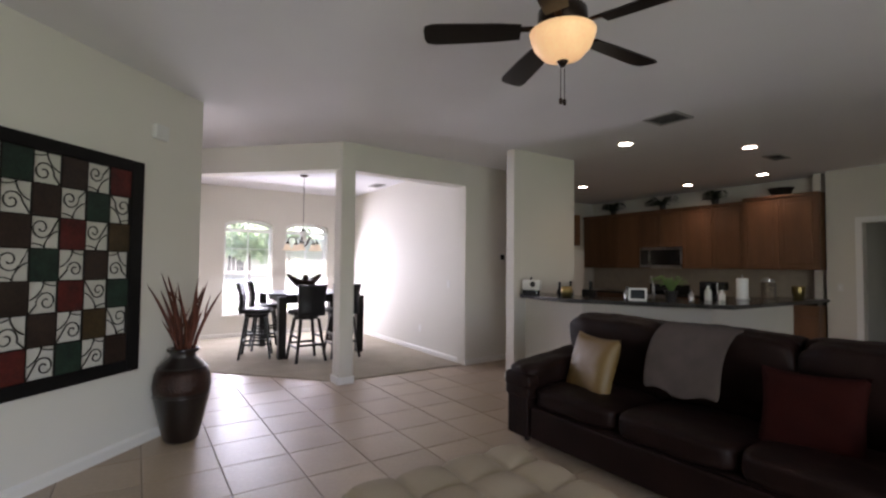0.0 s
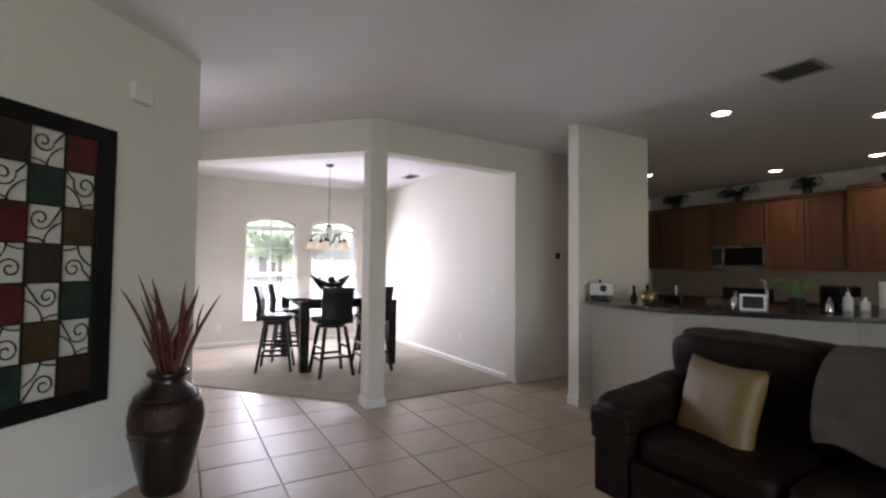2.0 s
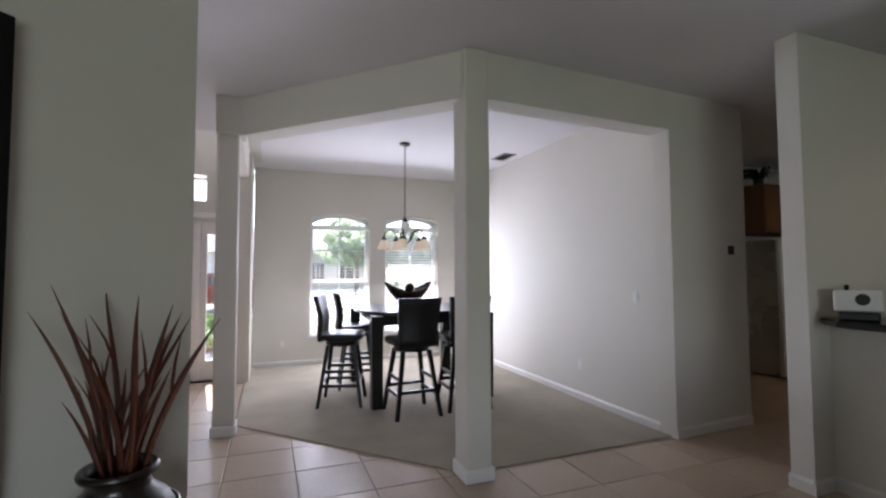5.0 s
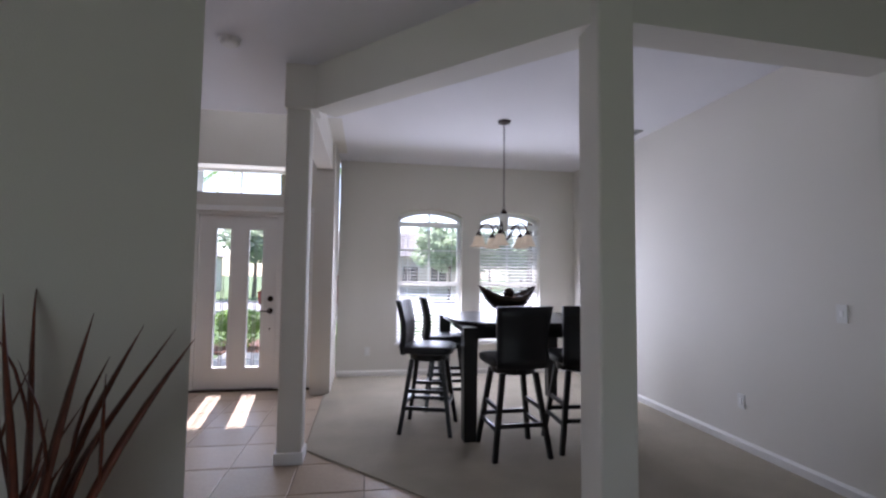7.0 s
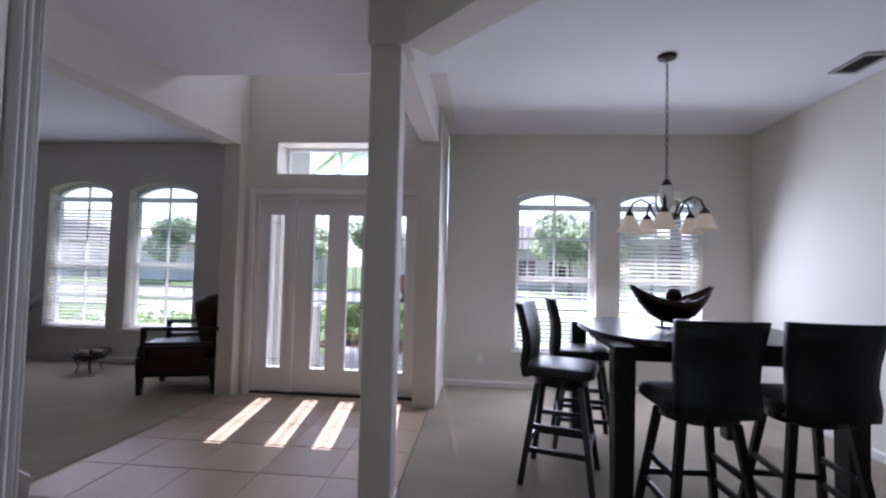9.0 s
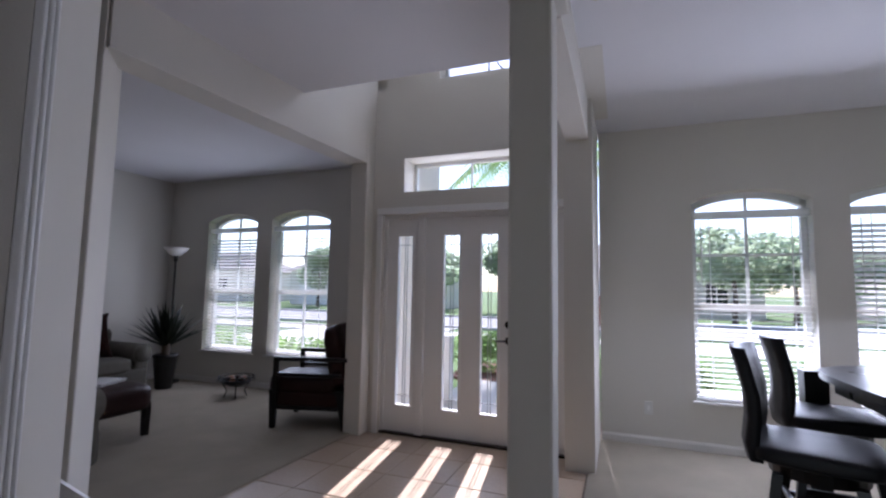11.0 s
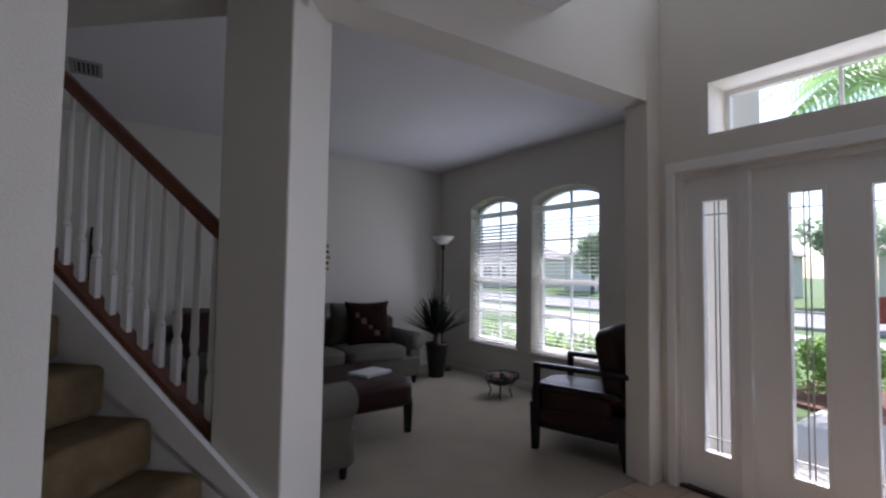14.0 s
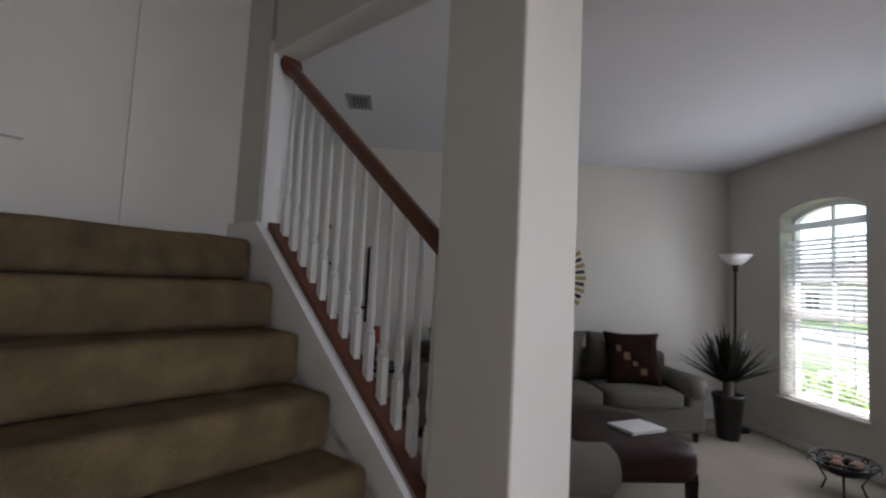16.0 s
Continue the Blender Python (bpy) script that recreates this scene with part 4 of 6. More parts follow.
# ceiling fan with a lit bowl
fan = thing("ceiling_fan", "dark five-blade ceiling fan with a lit glass bowl", "ceiling fan", pose(2.185, 1.81, 0.015))
part("canopy", lathe([(0.001, 2.865), (0.075, 2.865), (0.07, 2.83), (0.02, 2.80)], 24), BRONZE, fan, smooth=True)
part("downrod", tube([(0, 0, 2.81), (0, 0, 2.66)], 0.014, 10), BRONZE, fan)
part("motor", lathe([(0.001, 2.67), (0.07, 2.66), (0.115, 2.62), (0.12, 2.55), (0.10, 2.51), (0.07, 2.49), (0.06, 2.46), (0.001, 2.455)], 28), BRONZE, fan, smooth=True)
part("light_bowl", lathe([(0.001, 2.365), (0.04, 2.368), (0.09, 2.39), (0.125, 2.43), (0.14, 2.47), (0.146, 2.495), (0.14, 2.495), (0.12, 2.44), (0.001, 2.38)], 32), BULB, fan, "lit alabaster glass bowl", True).matrix_basis = Matrix.Translation((0, 0, 2.495 + 0.02)) @ Matrix.Scale(1.08, 4) @ Matrix.Translation((0, 0, -2.495))
part("finial", lathe([(0.001, 2.335), (0.012, 2.34), (0.022, 2.355), (0.03, 2.367), (0.001, 2.37)], 16), BRONZE, fan, smooth=True).matrix_basis = Matrix.Translation((0, 0, 0.012))
for dx in (-0.012, 0.014):
    part("pull_chain", tube([(dx, 0, 2.35), (dx, 0, 2.20)], 0.002, 5), BRONZE, fan)
    part("chain_knob", lathe([(0.001, 2.165), (0.008, 2.17), (0.009, 2.19), (0.001, 2.202)], 8), BRONZE, fan).matrix_basis = Matrix.Translation((dx, 0, 0))
bl = bmesh.new()
prof = [(0.20, 0.052), (0.30, 0.062), (0.50, 0.07), (0.62, 0.072), (0.66, 0.06), (0.67, 0.03)]
outline = [(x, y) for x, y in prof] + [(x, -y) for x, y in prof[::-1]]
slab(outline, 2.520, 2.527, bl)
blade = part("blade", bl, BLACKWOOD, fan, "espresso wood blade")
arm_b = box(0.09, 0.24, -0.016, 0.016, 2.532, 2.544, 0.004)
box(0.2, 0.27, -0.04, 0.04, 2.526, 2.536, 0.004, bm=arm_b)
arm0 = part("blade_arm", arm_b, BRONZE, fan)
for k in range(5):
    m = pose(0, 0, 0, 0, 0, -2 + 72 * k) @ Matrix.Translation((0, 0, 2.545)) @ pose(0, 0, 0, 11) @ Matrix.Translation((0, 0, -2.545))
    ob = blade if k == 0 else new("blade", blade.data)
    ob.parent, ob.matrix_basis = fan, m
    if k:
        ob["label"] = "espresso wood blade"
    ob = arm0 if k == 0 else new("blade_arm", arm0.data)
    ob.parent, ob.matrix_basis = fan, m


def vent(x, y, w, d, turn=0, z=CEILING):
    v = thing("ceiling_vent", "grey metal slatted air vent in the ceiling", "vent", pose(x, y, z, 0, 0, turn), "ceiling vents")
    fr = box(-w / 2, w / 2, -d / 2, -d / 2 + 0.03, -0.012, -0.001)
    box(-w / 2, w / 2, d / 2 - 0.03, d / 2, -0.012, -0.001, bm=fr)
    box(-w / 2, -w / 2 + 0.03, -d / 2 + 0.03, d / 2 - 0.03, -0.012, -0.001, bm=fr)
    box(w / 2 - 0.03, w / 2, -d / 2 + 0.03, d / 2 - 0.03, -0.012, -0.001, bm=fr)
    part("frame", fr, VENTGREY, v)
    part("backing", box(-w / 2 + 0.03, w / 2 - 0.03, -d / 2 + 0.03, d / 2 - 0.03, -0.003, -0.001), VENTDARK, v)
    n = max(3, int((d - 0.06) / 0.026))
    for k in range(n):
        y0 = -d / 2 + 0.03 + (k + 0.5) * (d - 0.06) / n
        part("slat", box(-w / 2 + 0.03, w / 2 - 0.03, -0.008, 0.008, -0.001, 0.001), VENTGREY, v).matrix_basis = pose(0, y0, -0.008, 35)


vent(4.83, 2.85, 0.32, 0.34)
vent(7.48, 2.93, 0.36, 0.2)
vent(4.18, 8.1, 0.2, 0.34)
vent(-3.66, 5.99, 0.3, 0.2)

for lx, ly in ((5.33, 3.68), (6.66, 2.9), (7.31, 5.96), (8.6, 4.72), (8.6, 3.55)):
    d = thing("recessed_light", "lit round recessed ceiling light with white trim", "ceiling light", pose(lx, ly, CEILING), "kitchen ceiling lights")
    part("trim_ring", lathe([(0.075, -0.002), (0.1, -0.002), (0.098, -0.009), (0.078, -0.006), (0.075, -0.002)], 24), TRIM, d)
    part("lamp_face", lathe([(0.001, -0.0045), (0.075, -0.0045), (0.075, -0.002), (0.001, -0.002)], 24), CANLIGHT, d, "glowing lamp face")
    lamp = new("recessed_lamp", bpy.data.lights.new("recessed_lamp", "SPOT"))
    lamp.data.energy, lamp.data.spot_size, lamp.data.spot_blend, lamp.data.color, lamp.data.shadow_soft_size = 2.5, radians(120), 0.6, (1.0, 0.78, 0.5), 0.07
    lamp.matrix_world = pose(lx, ly, CEILING - 0.012)

smoke = thing("smoke_detector", "round white smoke detector on the hall ceiling", "smoke detector", pose(0.55, 6.75, CEILING))
part("base", lathe([(0.001, -0.001), (0.07, -0.001), (0.07, -0.012), (0.001, -0.012)], 24), PLATE, smoke)
part("cover", lathe([(0.062, -0.012), (0.058, -0.03), (0.045, -0.04), (0.001, -0.042)], 24), PLATE, smoke)
th_ = thing("thermostat", "small thermostat on the hall wall", "thermostat", pose(5.13, thermo_wall(5.13), 1.545))
part("plate", box(-0.05, 0.05, -0.012, -0.001, -0.055, 0.055, 0.004), PLATE, th_)
part("dial", box(-0.035, 0.035, -0.026, -0.012, -0.04, 0.04, 0.006), BLACKGLOSS, th_, "dark display")


def plate_on_wall(name, label, m):
    t = thing(name, label, "wall plate", m)
    part("plate", box(-0.035, 0.035, -0.006, -0.001, -0.057, 0.057, 0.002), PLATE, t)
    part("toggle", box(-0.011, 0.011, -0.012, -0.006, -0.02, 0.02, 0.002), TRIM, t)


EASTW = 4.42
plate_on_wall("light_switch", "white light switch plate on the dining wall", pose(EASTW, 6.06, 1.13, 0, 0, 270))
plate_on_wall("wall_outlet", "white outlet plate low on the dining wall", pose(EASTW, 6.88, 0.38, 0, 0, 270))
plate_on_wall("wall_outlet", "white outlet plate low on the front wall", pose(1.5, 9.89, 0.33, 0, 0, 0))

# ---- dining room ----
TX, TY, TZ = 2.93, 7.97, 0.955
table = thing("dining_table", "black-stained counter-height wooden dining table", "table", pose(TX, TY, 0))
outline = []
for k in range(72):
    a = 2 * math.pi * k / 72
    c, q = math.cos(a), math.sin(a)
    r = 0.69 / (abs(c) ** 3.4 + abs(q) ** 3.4) ** (1 / 3.4)
    outline.append((r * c, r * q))
top = slab(outline, TZ - 0.035, TZ)
bmesh.ops.bevel(top, geom=[e for e in top.edges if abs(e.verts[0].co.z - e.verts[1].co.z) < 1e-5], offset=0.012, segments=2, affect="EDGES")
part("tabletop", top, BLACKWOOD, table, "glossy espresso tabletop with rounded corners")
ap = box(-0.52, 0.52, -0.54, -0.51, TZ - 0.14, TZ - 0.035)
box(-0.52, 0.52, 0.51, 0.54, TZ - 0.14, TZ - 0.035, bm=ap)
box(-0.54, -0.51, -0.54, 0.54, TZ - 0.141, TZ - 0.036, bm=ap)
box(0.51, 0.54, -0.54, 0.54, TZ - 0.141, TZ - 0.036, bm=ap)
part("apron", ap, BLACKWOOD, table)
for sx_ in (-1, 1):
    for sy_ in (-1, 1):
        lg = bmesh.new()
        prism([(-0.06, TZ - 0.036), (0.06, TZ - 0.036), (0.05, 0.012), (-0.05, 0.012)], 0.11, lg, Matrix.Translation((0, -0.055, 0)))
        part("leg", lg, BLACKWOOD, table).matrix_basis = pose(sx_ * 0.61, sy_ * 0.63, 0)


def bar_stool(m):
    """Swivel stool with a bent upholstered back; it faces +x."""
    st = thing("bar_stool", "black wooden bar stool with leatherette seat and back", "bar stool", m, "stools round the table")
    part("seat", cushion(0.44, 0.46, 0.085, 0.25), BLACKSEAT, st, smooth=True).matrix_basis = Matrix.Translation((0.0, 0, 0.695))
    part("seat_frame", lathe([(0.001, 0.60), (0.17, 0.60), (0.175, 0.65), (0.001, 0.655)], 24), BLACKWOOD, st)
    bm = bmesh.new()
    prof = [(-0.235, 0.655), (-0.248, 0.72), (-0.236, 0.82), (-0.24, 0.92), (-0.265, 1.03), (-0.285, 1.11)]
    rows_b = []
    for side in (0.0, 0.045):
        for x, z in prof:
            width = 0.20 if z < 0.75 else 0.185 + 0.075 * (z - 0.75)
            rows_b.append([bm.verts.new((x + side - 0.035 * (1 - (2 * k / 10 - 1) ** 2) + 0.02, width * (2 * k / 10 - 1), z)) for k in range(11)])
    n = len(prof)
    for f in range(2):
        for i in range(n - 1):
            for k in range(10):
                bm.faces.new((rows_b[f * n + i][k], rows_b[f * n + i][k + 1], rows_b[f * n + i + 1][k + 1], rows_b[f * n + i + 1][k]))
    for i in range(n - 1):
        for k in (0, 10):
            bm.faces.new((rows_b[i][k], rows_b[i + 1][k], rows_b[n + i + 1][k], rows_b[n + i][k]))
    for i in (0, n - 1):
        for k in range(10):
            bm.faces.new((rows_b[i][k], rows_b[i][k + 1], rows_b[n + i][k + 1], rows_b[n + i][k]))
    part("backrest", bm, BLACKSEAT, st, "padded black leatherette back", True)
    for sx_ in (-1, 1):
        for sy_ in (-1, 1):
            leg = bmesh.new()
            a = [leg.verts.new((sx_ * 0.13 + p * 0.019, sy_ * 0.13 + q * 0.019, 0.61)) for p, q in ((-1, -1), (1, -1), (1, 1), (-1, 1))]
            b = [leg.verts.new((sx_ * 0.215 + p * 0.017, sy_ * 0.215 + q * 0.017, 0.0)) for p, q in ((-1, -1), (1, -1), (1, 1), (-1, 1))]
            leg.faces.new(a), leg.faces.new(b)
            for k in range(4):
                leg.faces.new((a[k], a[(k + 1) % 4], b[(k + 1) % 4], b[k]))
            part("leg", leg, BLACKWOOD, st)
    for z, r in ((0.21, 0.186), (0.35, 0.167)):
        for k in range(4):
            if z > 0.3 and k % 2:
                continue
            part("stretcher", box(-r, r, -0.011, 0.011, -0.016, 0.016, 0.003), BLACKWOOD, st).matrix_basis = pose(0, 0, z + (0.03 if k % 2 else 0), 0, 0, 90 * k) @ Matrix.Translation((0, r, 0))
    return st


first = bar_stool(pose(2.04, 7.69, 0.012, 0, 0, -17))
copy_thing(first, pose(2.31, 8.36, 0.012, 0, 0, -6))
copy_thing(first, pose(2.61, 7.09, 0.012, 0, 0, 93))
copy_thing(first, pose(3.17, 7.14, 0.012, 0, 0, 87))

bowl = thing("fruit_bowl", "dark boat-shaped metal bowl on the dining table", "bowl", pose(2.84, 7.98, TZ, 0, 0, 8))
bm = bmesh.new()
rings = []
for k in range(9):
    t_ = -1 + 2 * k / 8
    rim_, keel = 0.19 + 0.11 * t_ * t_, 0.03 + 0.25 * abs(t_) ** 2.2
    rings.append([bm.verts.new((0.30 * t_, 0.15 * (1 - 0.86 * t_ * t_) * math.cos(a * math.pi / 8), rim_ - (rim_ - keel) * math.sin(a * math.pi / 8))) for a in range(9)])
for a, b in zip(rings, rings[1:]):
    for k in range(8):
        bm.faces.new((a[k], a[k + 1], b[k + 1], b[k]))
shell = part("shell", bm, BRONZE, bowl, smooth=True)
shell.modifiers.new("thick", "SOLIDIFY").thickness = 0.008
part("foot", box(-0.1, 0.1, -0.05, 0.05, 0, 0.015, 0.004), BRONZE, bowl)
for x in (-0.07, 0.07):
    part("stem", tube([(x, 0, 0.012), (x, 0, 0.07)], 0.01, 8), BRONZE, bowl)
for x, y, z, r in ((-0.12, 0.0, 0.155, 0.044), (-0.03, 0.035, 0.145, 0.05), (0.05, -0.035, 0.145, 0.05), (0.13, 0.015, 0.16, 0.042), (0.015, 0.0, 0.225, 0.055), (-0.05, -0.045, 0.15, 0.046)):
    ball = bmesh.new()
    bmesh.ops.create_icosphere(ball, subdivisions=3, radius=r)
    for v in ball.verts:
        v.co *= 1 + 0.04 * noise.noise(v.co * 30)
    tagged(part("decorative_ball", ball, BRONZE if z > 0.15 else FRUIT, smooth=True), "brown decorative ball lying in the bowl", "ball", "balls in the bowl").matrix_basis = pose(2.84, 7.98, TZ, 0, 0, 8) @ Matrix.Translation((x, y, z))

ch = thing("chandelier", "bronze chandelier with amber glass bell shades on a chain", "chandelier", pose(2.79, 7.95, 0))
part("canopy", lathe([(0.001, 2.88), (0.065, 2.88), (0.06, 2.86), (0.02, 2.845), (0.001, 2.84)], 20), BRONZE, ch)
link = part("chain_link", tube([(0.009 * math.cos(a * 0.5236), 0, 0.017 * math.sin(a * 0.5236)) for a in range(13)], 0.0028, 5), BRONZE, ch)
for k in range(29):
    ob = link if k == 0 else new("chain_link", link.data)
    ob.parent = ch
    ob.matrix_basis = pose(0, 0, 2.83 - 0.029 * k, 0, 0, 90 * (k % 2))
part("stem", lathe([(0.001, 1.64), (0.012, 1.65), (0.03, 1.68), (0.014, 1.70), (0.02, 1.74), (0.012, 1.78), (0.011, 1.93), (0.035, 1.955), (0.028, 1.975), (0.012, 2.0), (0.001, 2.005)], 18), BRONZE, ch, smooth=True)
part("glass_column", lathe([(0.02, 1.78), (0.045, 1.84), (0.05, 1.92), (0.04, 1.95)], 18), FROST, ch, "frosted glass column", True)
armc = tube([(0.02, 0, 1.69), (0.08, 0, 1.74), (0.12, 0, 1.83), (0.17, 0, 1.855), (0.22, 0, 1.83), (0.245, 0, 1.775)], 0.008, 8)
arm_1 = part("arm", armc, BRONZE, ch)
cup = part("cup", lathe([(0.001, 1.775), (0.012, 1.775), (0.03, 1.75), (0.034, 1.735), (0.001, 1.735)], 16), BRONZE, ch)
shade = part("shade", lathe([(0.03, 1.74), (0.045, 1.72), (0.055, 1.68), (0.072, 1.645), (0.088, 1.63), (0.085, 1.63), (0.068, 1.648), (0.05, 1.683), (0.04, 1.72), (0.028, 1.735)], 24), CHANDGLASS, ch, "amber glass bell shade", True)
for k in range(5):
    m = pose(0, 0, 0, 0, 0, 72 * k + 30)
    for src_, shift in ((arm_1, 0), (cup, 0.245), (shade, 0.245)):
        ob = src_ if k == 0 else new(src_.name.split(".")[0], src_.data)
        ob.parent, ob.matrix_basis = ch, m @ Matrix.Translation((shift, 0, 0))

# ---- kitchen ----
bar_top = [(4.52, 4.618), (4.36, 4.44), (4.31, 3.58), (5.05, 2.36), (7.10, 2.28), (7.10, 2.86), (5.48, 2.92), (4.90, 3.80), (4.90, 4.618)]
bt = slab(bar_top, 1.032, 1.072)
bmesh.ops.bevel(bt, geom=[e for e in bt.edges if abs(e.verts[0].co.z - e.verts[1].co.z) < 1e-5], offset=0.008, segments=2, affect="EDGES")
tagged(part("bar_counter", bt, GRANITE), "dark granite raised bar counter on the white bar wall", "counter")
tagged(part("sink_counter", slab([(4.81, 4.6), (4.81, 3.55), (5.45, 2.77), (7.05, 2.77), (7.05, 3.4), (5.75, 3.4), (5.42, 3.8), (5.42, 4.6)], 0.875, 0.91), GRANITE), "dark granite kitchen counter behind the bar", "counter")
for i, poly in enumerate(([(4.82, 4.6), (4.82, 3.6), (5.36, 3.85), (5.36, 4.6)], [(4.83, 3.57), (5.44, 2.79), (5.72, 3.38), (5.38, 3.82)], [(5.47, 2.79), (7.03, 2.79), (7.03, 3.35), (5.76, 3.35)])):
    tagged(part("base_cabinet", slab(poly, 0.0, 0.873), CABWOOD), "brown wooden base cabinet under the sink counter", "cabinet")


def upper_cabinet(y0, y1, z0, z1, x=9.06, depth=0.38, doors=1):
    c = thing("wall_cabinet", "brown maple wall cabinet with raised-panel doors", "cabinet", pose(x, y0, z0), "kitchen wall cabinets")
    w, h = y1 - y0, z1 - z0
    part("body", box(0.02, depth, 0.0, w - 0.002, 0, h), CABWOOD, c)
    for k in range(doors):
        a, b = w * k / doors + 0.006, w * (k + 1) / doors - 0.008
        d = box(0.0, 0.02, a, a + 0.06, 0.01, h - 0.01, 0.003)
        box(0.0, 0.02, b - 0.06, b, 0.01, h - 0.01, 0.003, bm=d)
        box(0.0, 0.02, a + 0.06, b - 0.06, 0.01, 0.07, 0.003, bm=d)
        box(0.0, 0.02, a + 0.06, b - 0.06, h - 0.07, h - 0.01, 0.003, bm=d)
        box(0.008, 0.02, a + 0.06, b - 0.06, 0.07, h - 0.07, bm=d)
        box(0.002, 0.012, a + 0.085, b - 0.085, 0.095, h - 0.095, 0.004, bm=d)
        part("door", d, CABWOOD, c)
    cm = box(-0.03, depth, 0, w - 0.002, h, h + 0.05, 0.012)
    part("crown", cm, CABWOOD, c)


upper_cabinet(2.95, 4.0, 1.40, 2.53, 8.96, 0.48, 2)
upper_cabinet(4.0, 5.10, 1.40, 2.50, doors=2)
upper_cabinet(5.10, 5.98, 1.82, 2.50, doors=2)
upper_cabinet(5.98, 7.0, 1.40, 2.50, doors=2)
upper_cabinet(7.0, 7.4, 1.40, 2.50)
mw = thing("microwave", "stainless microwave with dark glass door under the cabinet", "microwave", pose(9.04, 5.11, 1.42))
part("body", box(0.02, 0.4, 0, 0.86, 0, 0.39, 0.004), STEEL, mw)
part("door", box(0.0, 0.02, 0.02, 0.62, 0.04, 0.34, 0.006), BLACKGLOSS, mw, "dark glass door")
part("panel", box(0.002, 0.02, 0.65, 0.84, 0.04, 0.34, 0.004), BLACKGLOSS, mw, "dark control panel")
part("handle", tube([(-0.02, 0.635, 0.05), (-0.02, 0.635, 0.33)], 0.009, 8), STEEL, mw)
for i, (y0, y1) in enumerate(((2.95, 3.9), (3.9, 4.7), (4.7, 5.14), (5.96, 7.0))):
    c = thing("base_cabinet", "brown maple base cabinet with drawers", "cabinet", pose(8.86, y0, 0), "kitchen base cabinets")
    w = y1 - y0
    part("body", box(0.02, 0.58, 0, w - 0.002, 0.1, 0.872), CABWOOD, c)
    part("toe_kick", box(0.08, 0.58, 0, w - 0.002, 0, 0.1), BLACKWOOD, c)
    part("drawer", box(0.0, 0.02, 0.01, w - 0.012, 0.70, 0.86, 0.004), CABWOOD, c)
    part("door", box(0.0, 0.02, 0.01, w / 2 - 0.004, 0.11, 0.69, 0.004), CABWOOD, c)
    part("door", box(0.0, 0.02, w / 2 + 0.002, w - 0.012, 0.11, 0.69, 0.004), CABWOOD, c)
for y0, y1 in ((2.95, 5.14), (5.96, 7.0)):
    tagged(part("worktop", box(8.83, 9.448, y0, y1, 0.873, 0.912, 0.006), GRANITE), "dark granite worktop along the kitchen wall", "counter")
stove = thing("stove", "stainless range with black cooktop", "stove", pose(8.84, 5.15, 0))
part("body", box(0.02, 0.6, 0, 0.8, 0.0, 0.9, 0.004), STEEL, stove)
part("oven_door", box(0.0, 0.02, 0.02, 0.78, 0.2, 0.72, 0.004), BLACKGLOSS, stove)
part("cooktop", box(0.0, 0.6, 0, 0.8, 0.9, 0.915, 0.004), BLACKGLOSS, stove, "black glass cooktop")
part("backguard", box(0.53, 0.6, 0, 0.8, 0.915, 1.08, 0.006), BLACKGLOSS, stove)
structure(part("trim_backsplash", box(9.43, 9.447, 2.95, 7.4, 0.915, 1.40), BACKSPLASH), "beige tiled backsplash", "backsplash")
fr = thing("refrigerator", "pale steel refrigerator at the kitchen's end", "refrigerator", pose(7.35, 6.7, 0))
part("body", box(0.0, 0.9, 0.06, 0.74, 0.02, 1.76, 0.01), STEEL, fr)
part("door", box(0.003, 0.445, 0.0, 0.06, 0.03, 1.755, 0.012), PLATE, fr, "pale door")
part("door", box(0.455, 0.897, 0.0, 0.06, 0.03, 1.755, 0.012), PLATE, fr, "pale door")
for x in (0.42, 0.48):
    part("handle", tube([(x, -0.03, 0.6), (x, -0.03, 1.5)], 0.012, 8), STEEL, fr)
c = thing("wall_cabinet", "brown maple cabinet above the refrigerator", "cabinet", pose(7.3, 6.84, 1.86), "kitchen wall cabinets")
part("body", box(0, 1.0, 0.02, 0.6, 0, 0.64), CABWOOD, c)
part("door", box(0.01, 0.49, 0, 0.02, 0.02, 0.62, 0.005), CABWOOD, c)
part("door", box(0.51, 0.99, 0, 0.02, 0.02, 0.62, 0.005), CABWOOD, c)


def fern(x, y, z, r, n=40, seed=1):
    """Arching leaves from one root."""
    f = thing("trailing_plant", "dark green trailing plant on top of the kitchen cabinets", "plant", pose(x, y, z), "plants on the cabinets")
    rr = random.Random(seed)
    part("pot", lathe([(0.001, 0), (0.05, 0), (0.065, 0.08), (0.001, 0.08)], 14), POTBLACK, f)
    bm = bmesh.new()
    for i in range(n):
        a, up = rr.uniform(0, 6.28), rr.uniform(0.04, 0.2)
        pts = []
        for k in range(5):
            t_ = k / 4
            pts.append(Vector((math.cos(a) * r * t_, math.sin(a) * r * 1.4 * t_, 0.07 + up * math.sin(t_ * 2.6))))
        side = Vector((-math.sin(a), math.cos(a), 0.2)) * 0.022
        prev = None
        for k, p in enumerate(pts):
            wv = side * math.sin(0.3 + 2.8 * k / 4)
            cur = (bm.verts.new(p - wv), bm.verts.new(p + wv))
            if prev:
                bm.faces.new((prev[0], prev[1], cur[1], cur[0]))
            prev = cur
    part("leaves", bm, LEAF, f)


